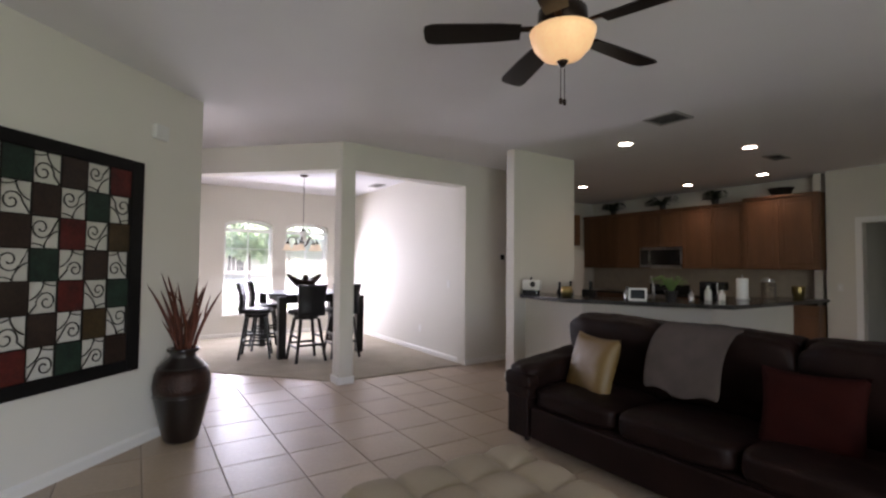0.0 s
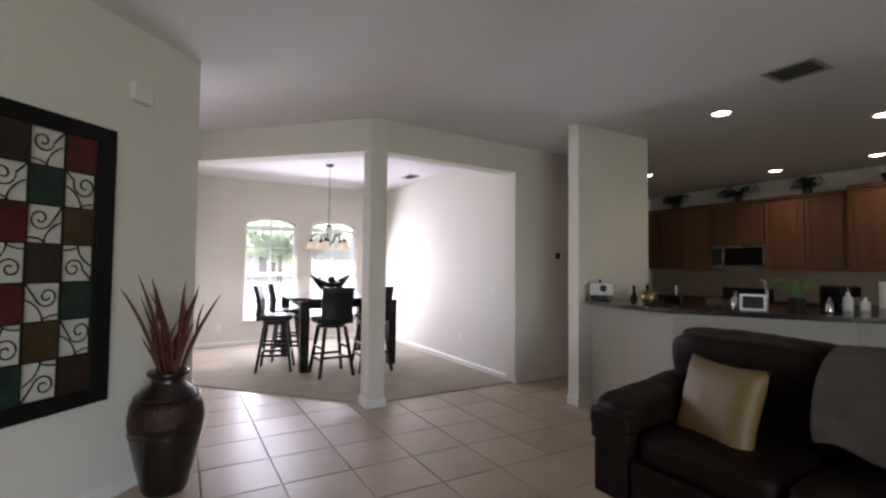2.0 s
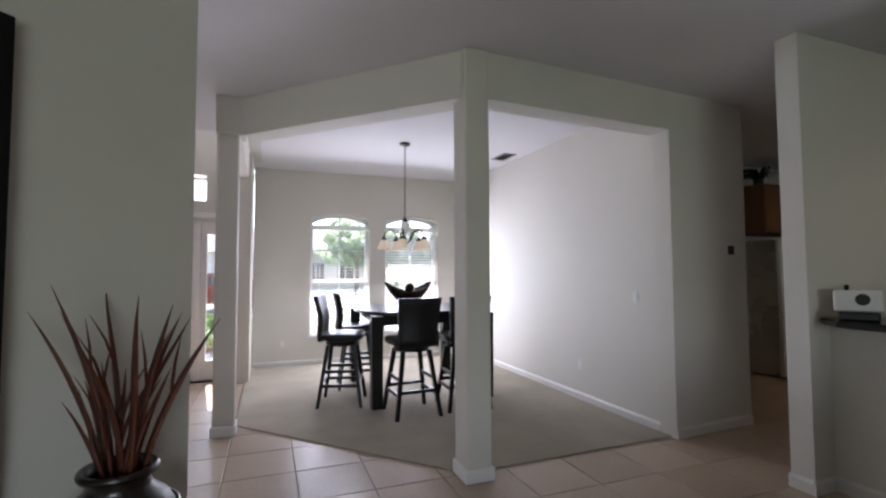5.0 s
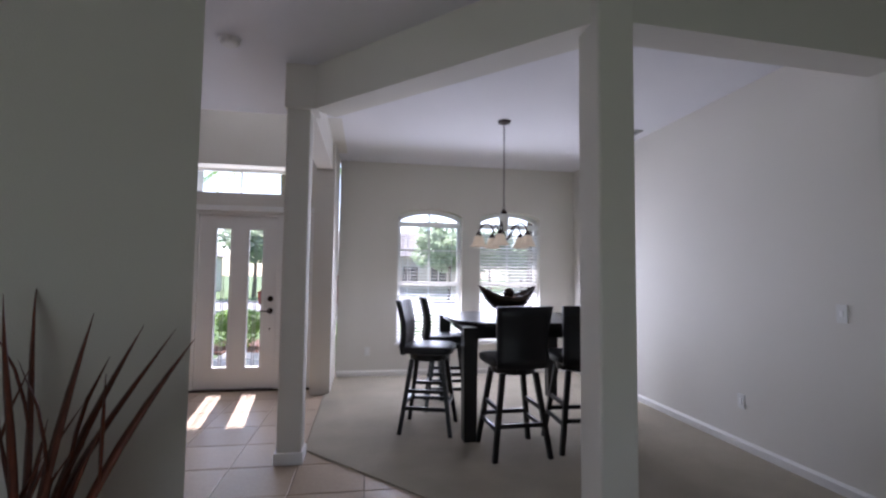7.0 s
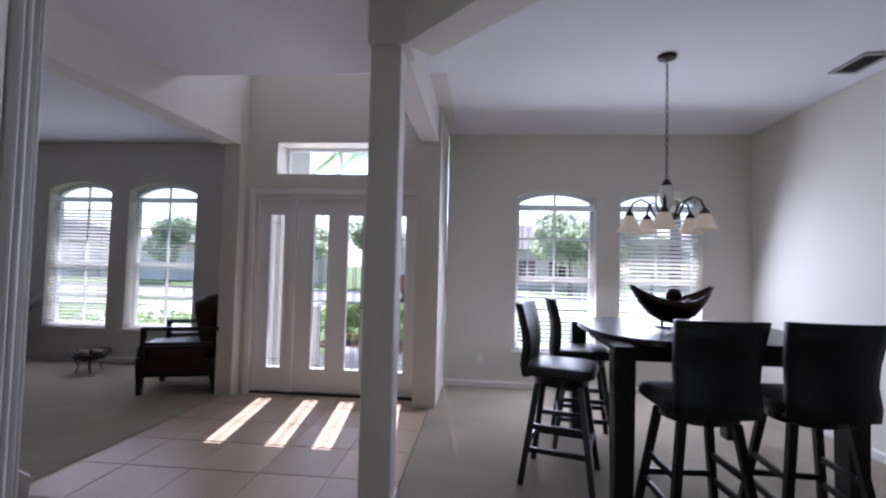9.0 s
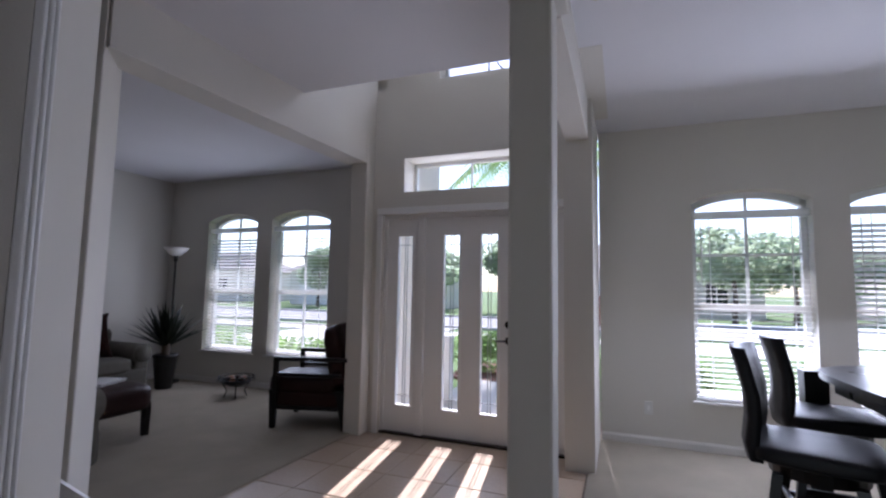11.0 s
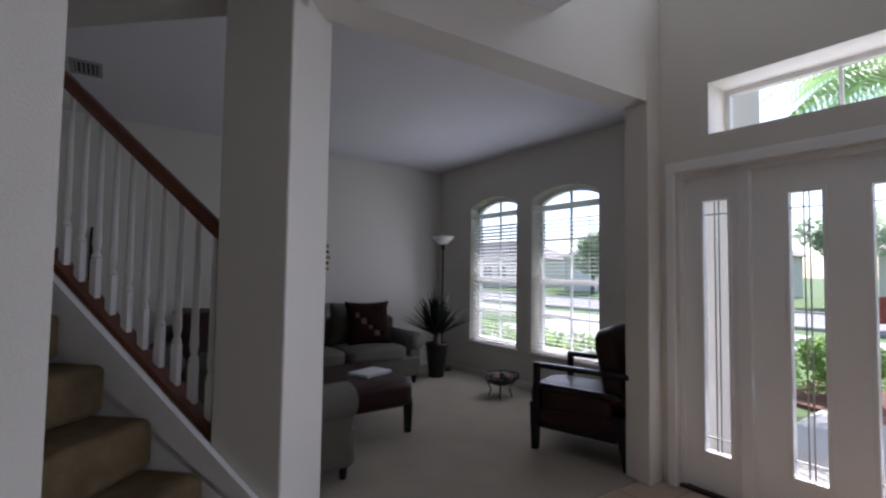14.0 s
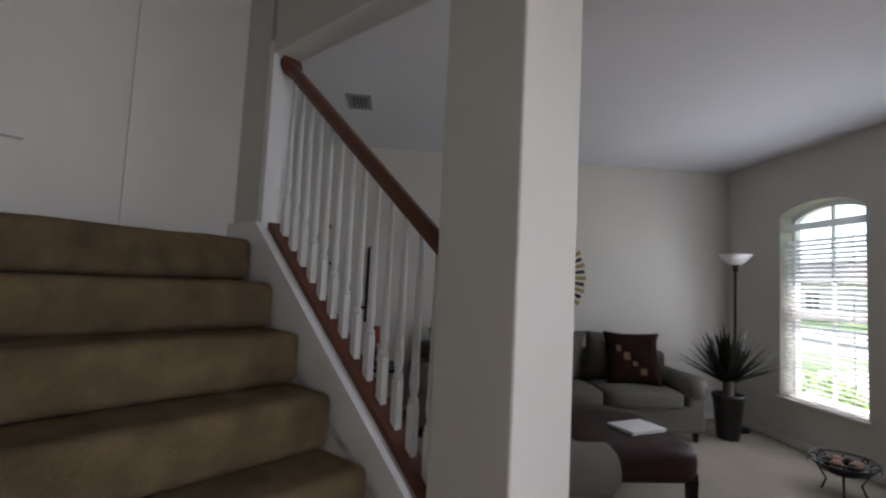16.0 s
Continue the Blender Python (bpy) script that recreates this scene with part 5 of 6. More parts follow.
for i, (x, y, z, r) in enumerate(((9.18, 4.55, 2.552, 0.17), (9.18, 5.55, 2.552, 0.26), (9.2, 6.7, 2.552, 0.2), (7.5, 7.05, 2.502, 0.2))):
    fern(x, y, z, r, 46, i + 3)
basket = thing("basket", "dark wicker basket on top of the kitchen cabinet", "basket", pose(9.12, 3.5, 2.582))
part("body", lathe([(0.001, 0), (0.13, 0), (0.17, 0.11), (0.165, 0.115), (0.12, 0.012), (0.001, 0.012)], 22), BLACKWOOD, basket)
part("rim", lathe([(0.16, 0.105), (0.178, 0.108), (0.18, 0.12), (0.162, 0.122), (0.16, 0.105)], 22), FRAMEBLACK, basket)

BZ = 1.073


def bottle(x, y, z, h, r, mat, label, capmat=None):
    b = thing("bottle", label, "bottle", pose(x, y, z))
    part("body", lathe([(0.001, 0), (r, 0), (r * 1.02, h * 0.1), (r, h * 0.6), (r * 0.45, h * 0.74), (r * 0.34, h * 0.92), (0.001, h * 0.92)], 18), mat, b, smooth=True)
    part("cap", lathe([(0.001, h * 0.9), (r * 0.42, h * 0.9), (r * 0.42, h), (0.001, h)], 14), capmat or BLACKGLOSS, b)


bottle(5.10, 2.78, BZ, 0.12, 0.026, STEEL, "small steel salt shaker on the bar counter")
bottle(5.42, 2.78, BZ, 0.17, 0.032, PLATE, "white pump bottle on the bar counter")
bottle(5.62, 2.74, BZ, 0.11, 0.03, FROST, "small frosted bottle on the bar counter", PLATE)
bottle(4.78, 3.28, BZ, 0.14, 0.03, STEEL, "steel shaker on the bar counter")
towel = thing("paper_towel_roll", "white paper towel roll on a steel holder", "paper towel", pose(6.02, 2.72, BZ))
part("holder_base", lathe([(0.001, 0), (0.075, 0), (0.075, 0.012), (0.001, 0.014)], 20), STEEL, towel)
part("roll", lathe([(0.018, 0.014), (0.055, 0.014), (0.057, 0.02), (0.057, 0.225), (0.055, 0.23), (0.018, 0.23), (0.018, 0.014)], 24), PAPER, towel, "white paper roll", True)
part("holder_post", tube([(0, 0, 0.01), (0, 0, 0.27)], 0.008, 8), STEEL, towel)
cfm = thing("coffee_maker", "black coffee maker with glass pot behind the bar", "coffee maker", pose(6.2, 3.1, 0.912, 0, 0, -12))
part("body", box(-0.1, 0.1, 0.03, 0.13, 0, 0.34, 0.015), BLACKGLOSS, cfm)
part("head", box(-0.1, 0.1, -0.11, 0.03, 0.24, 0.34, 0.015), BLACKGLOSS, cfm)
part("hot_plate", box(-0.1, 0.1, -0.11, 0.03, 0, 0.03, 0.01), BLACKGLOSS, cfm)
part("glass_pot", lathe([(0.001, 0.03), (0.06, 0.032), (0.072, 0.08), (0.06, 0.16), (0.045, 0.2), (0.001, 0.2)], 20, None, Matrix.Translation((0, -0.04, 0))), DARKGLASS, cfm, "dark glass pot", True)
part("trim_strip", box(-0.1, -0.085, -0.113, -0.108, 0.03, 0.33, 0.002, 1), STEEL, cfm)
bottle(5.05, 4.45, 0.912, 0.30, 0.037, BLACKGLOSS, "dark wine bottle on the kitchen counter")
bottle(5.2, 4.4, 0.912, 0.31, 0.037, GREENGLASS, "green wine bottle on the kitchen counter")
bottle(4.62, 4.52, BZ, 0.2, 0.03, DARKGLASS, "dark bottle beside the coffee set")
jar = thing("glass_jar", "glass canister of pasta with a metal lid", "jar", pose(6.55, 2.68, BZ))
part("body", lathe([(0.001, 0), (0.07, 0), (0.075, 0.02), (0.075, 0.17), (0.06, 0.19), (0.001, 0.19)], 20), JARGLASS, jar)
part("lid", lathe([(0.001, 0.19), (0.066, 0.19), (0.066, 0.22), (0.01, 0.23), (0.001, 0.25)], 20), STEEL, jar, "steel lid")
cup_ = thing("metal_pot", "dark brass pot on the end of the bar counter", "pot", pose(6.86, 2.5, BZ))
part("body", lathe([(0.001, 0), (0.05, 0), (0.065, 0.09), (0.06, 0.12), (0.068, 0.14), (0.06, 0.14), (0.05, 0.1), (0.001, 0.02)], 20), BRASS, cup_, smooth=True)
cup_ = thing("candle_holder", "brass candle holder on the bar counter", "candle holder", pose(4.62, 3.95, BZ))
part("body", lathe([(0.001, 0), (0.05, 0), (0.07, 0.05), (0.06, 0.11), (0.055, 0.11), (0.062, 0.05), (0.001, 0.01)], 20), BRASS, cup_, smooth=True)
pf = thing("photo_frame", "white photo frame standing on the bar counter", "picture frame", pose(4.74, 3.13, BZ, -12, 0, -62) @ Matrix.Scale(0.62, 4))
fb = box(-0.14, 0.14, -0.01, 0.01, 0.002, 0.03)
box(-0.14, 0.14, -0.01, 0.01, 0.18, 0.21, bm=fb)
box(-0.14, -0.11, -0.01, 0.01, 0.03, 0.18, bm=fb)
box(0.11, 0.14, -0.01, 0.01, 0.03, 0.18, bm=fb)
part("frame", fb, TRIM, pf)
part("photo", box(-0.11, 0.11, -0.004, 0.006, 0.03, 0.18), DARKGLASS, pf, "dark screen")
cm_ = thing("radio_dock", "small white radio with black dock on the bar counter", "radio", pose(4.50, 4.40, BZ, 0, 0, -60))
part("body", box(-0.11, 0.11, 0.0, 0.08, 0.05, 0.17, 0.01), PLATE, cm_)
part("speaker", lathe([(0.001, -0.004), (0.03, -0.004), (0.034, 0.002), (0.001, 0.002)], 18, None, Matrix.Translation((0.02, 0, 0.12)) @ pose(0, 0, 0, 90)), VENTDARK, cm_)
part("dock", box(-0.09, 0.09, -0.06, 0.08, 0.0, 0.05, 0.008), BLACKGLOSS, cm_, "black dock")
fc = thing("kitchen_faucet", "chrome gooseneck faucet behind the bar", "faucet", pose(5.2, 3.25, 0.912))
part("spout", tube([(0, 0, 0), (0, 0, 0.3), (0.03, 0.03, 0.38), (0.09, 0.08, 0.39), (0.13, 0.11, 0.33)], 0.014, 10), STEEL, fc, smooth=True)
part("lever", tube([(0.05, -0.05, 0), (0.05, -0.05, 0.08), (0.08, -0.09, 0.11)], 0.01, 8), STEEL, fc)
kn = thing("knife_block", "dark knife block on the kitchen counter", "knife block", pose(5.2, 4.1, 0.912, 0, 0, 20))
part("block", box(-0.05, 0.05, -0.08, 0.08, 0, 0.22, 0.01), BLACKWOOD, kn)
for k in range(4):
    part("knife_handle", box(-0.035 + 0.022 * k, -0.021 + 0.022 * k, -0.03, 0.0, 0.22, 0.32, 0.004), BLACKGLOSS, kn)
pot = thing("potted_plant", "small green potted plant on the bar counter", "plant", pose(5.12, 3.0, BZ))
part("pot", lathe([(0.001, 0), (0.05, 0), (0.065, 0.1), (0.055, 0.1), (0.001, 0.08)], 18), POTBLACK, pot)
bm = bmesh.new()
rr = random.Random(8)
for i in range(38):
    a, L = rr.uniform(0, 6.28), rr.uniform(0.1, 0.22)
    tube([(0, 0, 0.08), (math.cos(a) * L * 0.5, math.sin(a) * L * 0.5, 0.08 + L * 0.8), (math.cos(a) * L, math.sin(a) * L, 0.08 + L * 0.6)], 0.008, 4, bm, None, 0.2)
part("leaves", bm, PALM, pot)

# doorway beside the kitchen: casing, and a lamp in the room beyond
d3 = structure(sit(new("door_3"), pose(9.1, 2.5, 0, 0, 0, -90)), "white door casing of the bedroom doorway", "door")
cs = box(-0.08, 0.0, -0.018, -0.001, 0, 2.16, 0.004)
box(0.88, 0.96, -0.018, -0.001, 0, 2.16, 0.004, bm=cs)
box(0.0, 0.88, -0.018, -0.001, 2.08, 2.16, 0.004, bm=cs)
part("casing", cs, TRIM, d3)
plate_on_wall("light_switch", "white switch plate beside the bedroom doorway", pose(9.1, 2.76, 1.15, 0, 0, 270))

# ---- living room ----


def fabric_sofa(name, label, m, length, cushions):
    """A rolled-arm fabric sofa; it faces +x and its length runs along y."""
    so = thing(name, label, "sofa", m)
    L = length
    part("base", box(0.02, 0.86, 0.04, L - 0.04, 0.1, 0.34, 0.03, 3), OLIVE, so)
    for k in range(cushions):
        w = (L - 0.44) / cushions
        y = 0.22 + w * (k + 0.5)
        part("seat_cushion", cushion(0.64, w - 0.004, 0.2, 0.25), OLIVE, so, smooth=True).matrix_basis = Matrix.Translation((0.58, y, 0.40))
        part("back_cushion", pointed_pillow(0.56, w + 0.02, 0.27), OLIVE, so, smooth=True).matrix_basis = Matrix.Translation((0.27, y, 0.715)) @ pose(0, 0, 0, 0, -75, 0)
    part("backrest", box(0.0, 0.2, 0.04, L - 0.04, 0.12, 0.78, 0.06, 4), OLIVE, so)
    for y in (0.11, L - 0.11):
        part("arm", box(0.03, 0.84, y - 0.085, y + 0.085, 0.1, 0.5, 0.03, 3), OLIVE, so)
        roll = bmesh.new()
        bmesh.ops.create_cone(roll, cap_ends=True, segments=24, radius1=0.125, radius2=0.125, depth=0.84)
        bmesh.ops.bevel(roll, geom=[e for e in roll.edges if abs(e.verts[0].co.z - e.verts[1].co.z) < 1e-5], offset=0.03, segments=3, affect="EDGES")
        part("arm_roll", roll, OLIVE, so, smooth=True).matrix_basis = pose(0.44, y, 0.51, 0, 90, 0)
    for x in (0.1, 0.8):
        for y in (0.1, L - 0.1):
            part("foot", lathe([(0.022, 0), (0.034, 0.1)], 12), BLACKWOOD, so).matrix_basis = Matrix.Translation((x, y, 0.012))
    return so


fabric_sofa("fabric_sofa", "grey-olive fabric sofa with rolled arms by the wall", pose(-4.96, 6.56, 0), 2.84, 3)
fabric_sofa("armchair", "grey-olive fabric armchair with rolled arms", pose(-2.08, 6.68, 0, 0, 0, 90), 1.0, 1)
pillow("throw_pillow", "dark red-brown pillow at the fabric sofa's far end", COFFEELEATHER, 0.46, pose(-4.42, 6.98, 0.73, 0, 66, 8))
pillow("throw_pillow", "dark red-brown pillow on the middle of the fabric sofa", COFFEELEATHER, 0.46, pose(-4.44, 7.9, 0.73, 0, 68, -6))
pl = pillow("throw_pillow", "red-brown patterned pillow on the fabric sofa", PATTERN, 0.5, pose(-4.44, 8.80, 0.74, 0, 68, -10))
for i in range(5):
    for j in range(5):
        if (i * 3 + j * 2) % 5 in (0, 3):
            u, v = 0.075 * (i - 2), 0.075 * (j - 2)
            zz = 0.08 * ((1 - (u / 0.275) ** 4) * (1 - (v / 0.275) ** 4)) ** 0.5
            a, b = 0.022 + 0.008 * (i % 3), 0.022 + 0.008 * (j % 2)
            part("patch", box(u - a, u + a, v - b, v + b, zz - 0.014, zz + 0.006, 0.002, 1), PATCH if (i + j) % 2 else RUST, pl, "tan and red square")

ot = thing("leather_ottoman", "dark red-brown leather coffee ottoman on tapered legs", "ottoman", pose(-3.56, 7.54, 0))
part("top", cushion(0.94, 0.84, 0.25, 0.12, 12, 0, 0.008), COFFEELEATHER, ot, smooth=True).matrix_basis = Matrix.Translation((0.46, 0.41, 0.35))
part("frame", box(0.03, 0.89, 0.03, 0.79, 0.24, 0.30, 0.01), BLACKWOOD, ot)
for x in (0.06, 0.86):
    for y in (0.06, 0.76):
        part("leg", prism([(-0.035, 0.25), (0.035, 0.25), (0.02, 0), (-0.02, 0)], 0.05, None, Matrix.Translation((0, -0.025, 0))), BLACKWOOD, ot).matrix_basis = Matrix.Translation((x, y, 0.012))
mag = thing("magazine", "white magazine lying on the leather ottoman", "magazine", pose(-2.98, 8.08, 0.474, 0, 0, 20))
for k in range(3):
    part("cover" if k == 2 else "pages", box(-0.11 - 0.004 * k, 0.11, -0.15, 0.15 + 0.006 * k, 0.008 * k, 0.008 * k + 0.007), PAPER, mag)

ac = thing("wooden_armchair", "dark armchair with looped wooden arms and patterned leather cushions", "armchair", pose(-1.62, 9.30, 0.012, 0, 0, 196))
part("seat_base", box(-0.34, 0.36, -0.30, 0.30, 0.20, 0.34, 0.03, 3), COFFEELEATHER, ac)
part("seat_cushion", cushion(0.70, 0.60, 0.2, 0.2, 12, 0, 0.01), COFFEELEATHER, ac, smooth=True).matrix_basis = Matrix.Translation((0.04, 0, 0.40))
part("back_cushion", cushion(0.60, 0.58, 0.2, 0.25, 12, 0, 0.012), COFFEELEATHER, ac, smooth=True).matrix_basis = Matrix.Translation((-0.27, 0, 0.67)) @ pose(0, 0, 0, 0, -77, 0)
part("back_frame", box(-0.05, 0.0, -0.29, 0.29, 0.0, 0.66, 0.02, 3), BLACKWOOD, ac).matrix_basis = pose(-0.36, 0, 0.26, 0, -12, 0)
part("seat_frame", box(-0.32, 0.35, -0.30, 0.30, 0.17, 0.21, 0.008), BLACKWOOD, ac)
for y in (-0.33, 0.33):
    loop = box(-0.42, 0.30, y - 0.026, y + 0.026, 0.635, 0.675, 0.012, 3)
    box(0.255, 0.30, y - 0.026, y + 0.026, 0.34, 0.66, 0.012, 3, bm=loop)
    box(-0.36, 0.29, y - 0.022, y + 0.022, 0.49, 0.525, 0.01, 2, bm=loop)
    part("arm", loop, BLACKWOOD, ac, "curved dark wooden arm loop")
    part("front_leg", prism([(0.27, 0.36), (0.345, 0.36), (0.33, 0), (0.285, 0)], 0.05, None, Matrix.Translation((0, y * 0.88 - 0.025, 0))), BLACKWOOD, ac)
    part("back_leg", prism([(-0.37, 0.36), (-0.30, 0.36), (-0.37, 0), (-0.41, 0)], 0.05, None, Matrix.Translation((0, y * 0.88 - 0.025, 0))), BLACKWOOD, ac)

pp = thing("spiky_plant", "dark spiky yucca plant in a black round planter", "plant", pose(-4.28, 9.72, 0.012))
part("planter", lathe([(0.001, 0), (0.095, 0), (0.1, 0.01), (0.14, 0.40), (0.15, 0.405), (0.15, 0.435), (0.135, 0.437), (0.13, 0.4), (0.001, 0.39)], 28), POTBLACK, pp, smooth=True)
part("stem", tube([(0, 0, 0.4), (0.01, 0, 0.6)], 0.05, 10), BARK, pp)
rr = random.Random(21)
for i in range(84):
    a, el, L = rr.uniform(0, 6.28), rr.uniform(0.45, 1.45), rr.uniform(0.45, 0.6)
    d = Vector((math.cos(a) * math.cos(el), math.sin(a) * math.cos(el), math.sin(el)))
    side = d.cross(Vector((0, 0, 1))).normalized() * 0.032
    root = Vector((0, 0, 0.52)) + d * 0.03
    bm = bmesh.new()
    vs = []
    for k, wid in enumerate((0.7, 1.0, 0.8, 0.45, 0.04)):
        c_ = root + d * L * k / 4 + Vector((0, 0, -0.05 * (k / 4) ** 2 * math.cos(el)))
        vs.append((bm.verts.new(c_ - side * wid), bm.verts.new(c_ + Vector((0, 0, 0.006 * wid))), bm.verts.new(c_ + side * wid)))
    for p, q in zip(vs, vs[1:]):
        bm.faces.new((p[0], p[1], q[1], q[0])), bm.faces.new((p[1], p[2], q[2], q[1]))
    part("leaf", bm, LEAF, pp)

fl = thing("floor_lamp", "black torchiere floor lamp with white glass bowl", "floor lamp", pose(-4.58, 10.02, 0.012))
part("base", lathe([(0.001, 0), (0.14, 0), (0.14, 0.015), (0.03, 0.035), (0.001, 0.04)], 24), IRON, fl)
part("pole", tube([(0, 0, 0.03), (0, 0, 1.72)], 0.014, 10), IRON, fl)
part("collar", lathe([(0.014, 1.66), (0.03, 1.69), (0.022, 1.72), (0.045, 1.745), (0.001, 1.745)], 16), IRON, fl)
part("shade", lathe([(0.02, 1.74), (0.07, 1.755), (0.115, 1.80), (0.165, 1.86), (0.16, 1.86), (0.11, 1.805), (0.06, 1.765), (0.02, 1.752)], 28), FROST, fl, "white frosted glass bowl shade", True)

st_ = thing("iron_stand", "low wrought-iron stand with a brown bowl on the carpet", "stand", pose(-3.09, 9.74, 0.012))
for k in range(4):
    a = math.pi / 4 + k * math.pi / 2
    c_, q = math.cos(a), math.sin(a)
    part("leg", tube([(0.13 * c_, 0.13 * q, 0.0), (0.10 * c_, 0.10 * q, 0.08), (0.15 * c_, 0.15 * q, 0.17), (0.20 * c_, 0.20 * q, 0.22), (0.21 * c_, 0.21 * q, 0.19)], 0.007, 6), IRON, st_)
for k in range(8):
    a = k * math.pi / 4
    c_, q = math.cos(a), math.sin(a)
    part("scroll", tube([((0.17 + 0.035 * math.cos(w_ * 0.6) * (1 - w_ / 14)) * c_, (0.17 + 0.035 * math.cos(w_ * 0.6) * (1 - w_ / 14)) * q, 0.215 + 0.04 * math.sin(w_ * 0.6) * (1 - w_ / 14)) for w_ in range(12)], 0.006, 5), IRON, st_)
part("rim_ring", tube([(0.205 * math.cos(a * 0.2618), 0.205 * math.sin(a * 0.2618), 0.245) for a in range(25)], 0.007, 6), IRON, st_)
part("ring", tube([(0.15 * math.cos(a * 0.3142), 0.15 * math.sin(a * 0.3142), 0.17) for a in range(21)], 0.006, 6), IRON, st_)
part("bowl", lathe([(0.001, 0.13), (0.08, 0.135), (0.15, 0.18), (0.19, 0.215), (0.185, 0.218), (0.14, 0.187), (0.001, 0.145)], 24), POTBLACK, st_, "brown metal bowl", True)
for k in range(6):
    ball = bmesh.new()
    bmesh.ops.create_icosphere(ball, subdivisions=2, radius=0.04)
    tagged(part("decorative_ball", ball, FRUIT if k % 2 else BRONZE, smooth=True), "brown decorative ball in the iron stand's bowl", "ball", "balls in the stand").matrix_basis = pose(-3.09 + 0.085 * math.cos(k), 9.74 + 0.085 * math.sin(k), 0.222)

sb_ = thing("sunburst_mirror", "round mirror framed by brass and black rays", "mirror", pose(-4.996, 7.93, 1.54, 0, 90, 0))
part("mirror_glass", lathe([(0.001, 0.012), (0.30, 0.012), (0.305, 0.0), (0.001, 0.0)], 36), MIRROR, sb_, "round mirror glass")
part("ring", lathe([(0.30, 0.0), (0.30, 0.02), (0.325, 0.024), (0.335, 0.0)], 36), BRASS, sb_)
ray_b = part("ray", slab([(0.33, -0.013), (0.585, -0.024), (0.585, 0.024), (0.33, 0.013)], 0.002, 0.014), BRASS, sb_)
ray_k = part("ray", slab([(0.33, -0.013), (0.57, -0.022), (0.57, 0.022), (0.33, 0.013)], 0.002, 0.010), IRON, sb_, "black ray")
for k in range(48):
    src_ = ray_b if k % 2 == 0 else ray_k
    ob = src_ if k < 2 else new("ray", src_.data)
    ob.parent, ob.matrix_basis = sb_, pose(0, 0, 0, 0, 0, 7.5 * k)

# black wall sconces, and an end table with a red lamp beside the sofa
def sconce(y, z, h):
    sc = thing("wall_sconce", "slim black iron candle sconce hanging on the wall", "sconce", pose(-4.996, y, z, 0, 0, 90), "iron sconces")
    part("back_bar", box(-0.016, 0.016, -0.03, -0.004, 0, h, 0.004), IRON, sc)
    part("hook", tube([(0, -0.02, h - 0.01), (0.0, -0.05, h + 0.03), (0.03, -0.07, h + 0.02), (0.05, -0.06, h - 0.02)], 0.009, 6), IRON, sc)
    part("arm", tube([(0, -0.02, 0.12), (0, -0.09, 0.08), (0, -0.12, 0.14)], 0.008, 6), IRON, sc)
    part("cup", lathe([(0.001, 0.14), (0.035, 0.145), (0.045, 0.17), (0.04, 0.17), (0.001, 0.15)], 16), IRON, sc).matrix_basis = Matrix.Translation((0, -0.12, 0))


sconce(6.05, 0.95, 0.78)
sconce(5.68, 1.40, 0.56)
sconce(5.58, 1.40, 0.56)
et = thing("end_table", "small dark wooden end table beside the fabric sofa", "table", pose(-4.5, 6.2, 0.012))
part("tabletop", box(-0.26, 0.26, -0.26, 0.26, 0.54, 0.57, 0.008), BLACKWOOD, et)
part("shelf", box(-0.22, 0.22, -0.22, 0.22, 0.18, 0.2, 0.004), BLACKWOOD, et)
for x in (-0.23, 0.23):
    for y in (-0.23, 0.23):
        part("leg", box(x - 0.02, x + 0.02, y - 0.02, y + 0.02, 0, 0.54, 0.004), BLACKWOOD, et)
tl_ = thing("table_lamp", "small table lamp with a red shade on the end table", "lamp", pose(-4.45, 6.19, 0.583))
part("base", lathe([(0.001, 0), (0.06, 0), (0.055, 0.02), (0.02, 0.05), (0.035, 0.11), (0.03, 0.17), (0.012, 0.22), (0.001, 0.23)], 18), COFFEELEATHER, tl_, smooth=True)
part("shade", lathe([(0.09, 0.22), (0.07, 0.37), (0.067, 0.37), (0.087, 0.22), (0.09, 0.22)], 24), REDSHADE, tl_, "red fabric shade", True)

# ---- outside ----
structure(part("ground", box(-300, 300, 9.6, 600, -0.35, -0.16), GRASS), "green lawn that reaches the horizon", "lawn")
structure(part("ground_rear", box(-300, 300, -400, -3.4, -0.35, -0.16), GRASS), "green lawn behind the house", "lawn")
structure(part("pavement_walk", slab([(-0.98, 9.6), (0.62, 9.6), (0.62, 11.6), (-0.1, 12.3), (-0.98, 12.5)], -0.155, -0.06), CONCRETE), "pale concrete entry walk", "path")
structure(part("pavement_drive", slab([(-9.5, 12.2), (-4.6, 12.2), (-4.6, 22.5), (-9.5, 22.5)], -0.155, -0.13), CONCRETE), "pale concrete driveway", "driveway")
structure(part("pavement_sidewalk", box(-60, 60, 19.3, 20.7, -0.156, -0.12), CONCRETE), "pale concrete sidewalk", "sidewalk")
structure(part("road", box(-200, 200, 22.5, 29.5, -0.158, -0.14), ASPHALT), "grey asphalt residential road", "road")
structure(part("pavement_drive_across", slab([(-3.5, 29.5), (4.5, 29.5), (4.5, 39.0), (-3.5, 39.0)], -0.155, -0.12), CONCRETE), "pale concrete driveway across the road", "driveway")
for y in (22.4, 29.5):
    structure(part("trim_kerb", box(-100, 100, y, y + 0.15, -0.157, -0.05, 0.02), CONCRETE), "pale concrete kerb", "kerb")
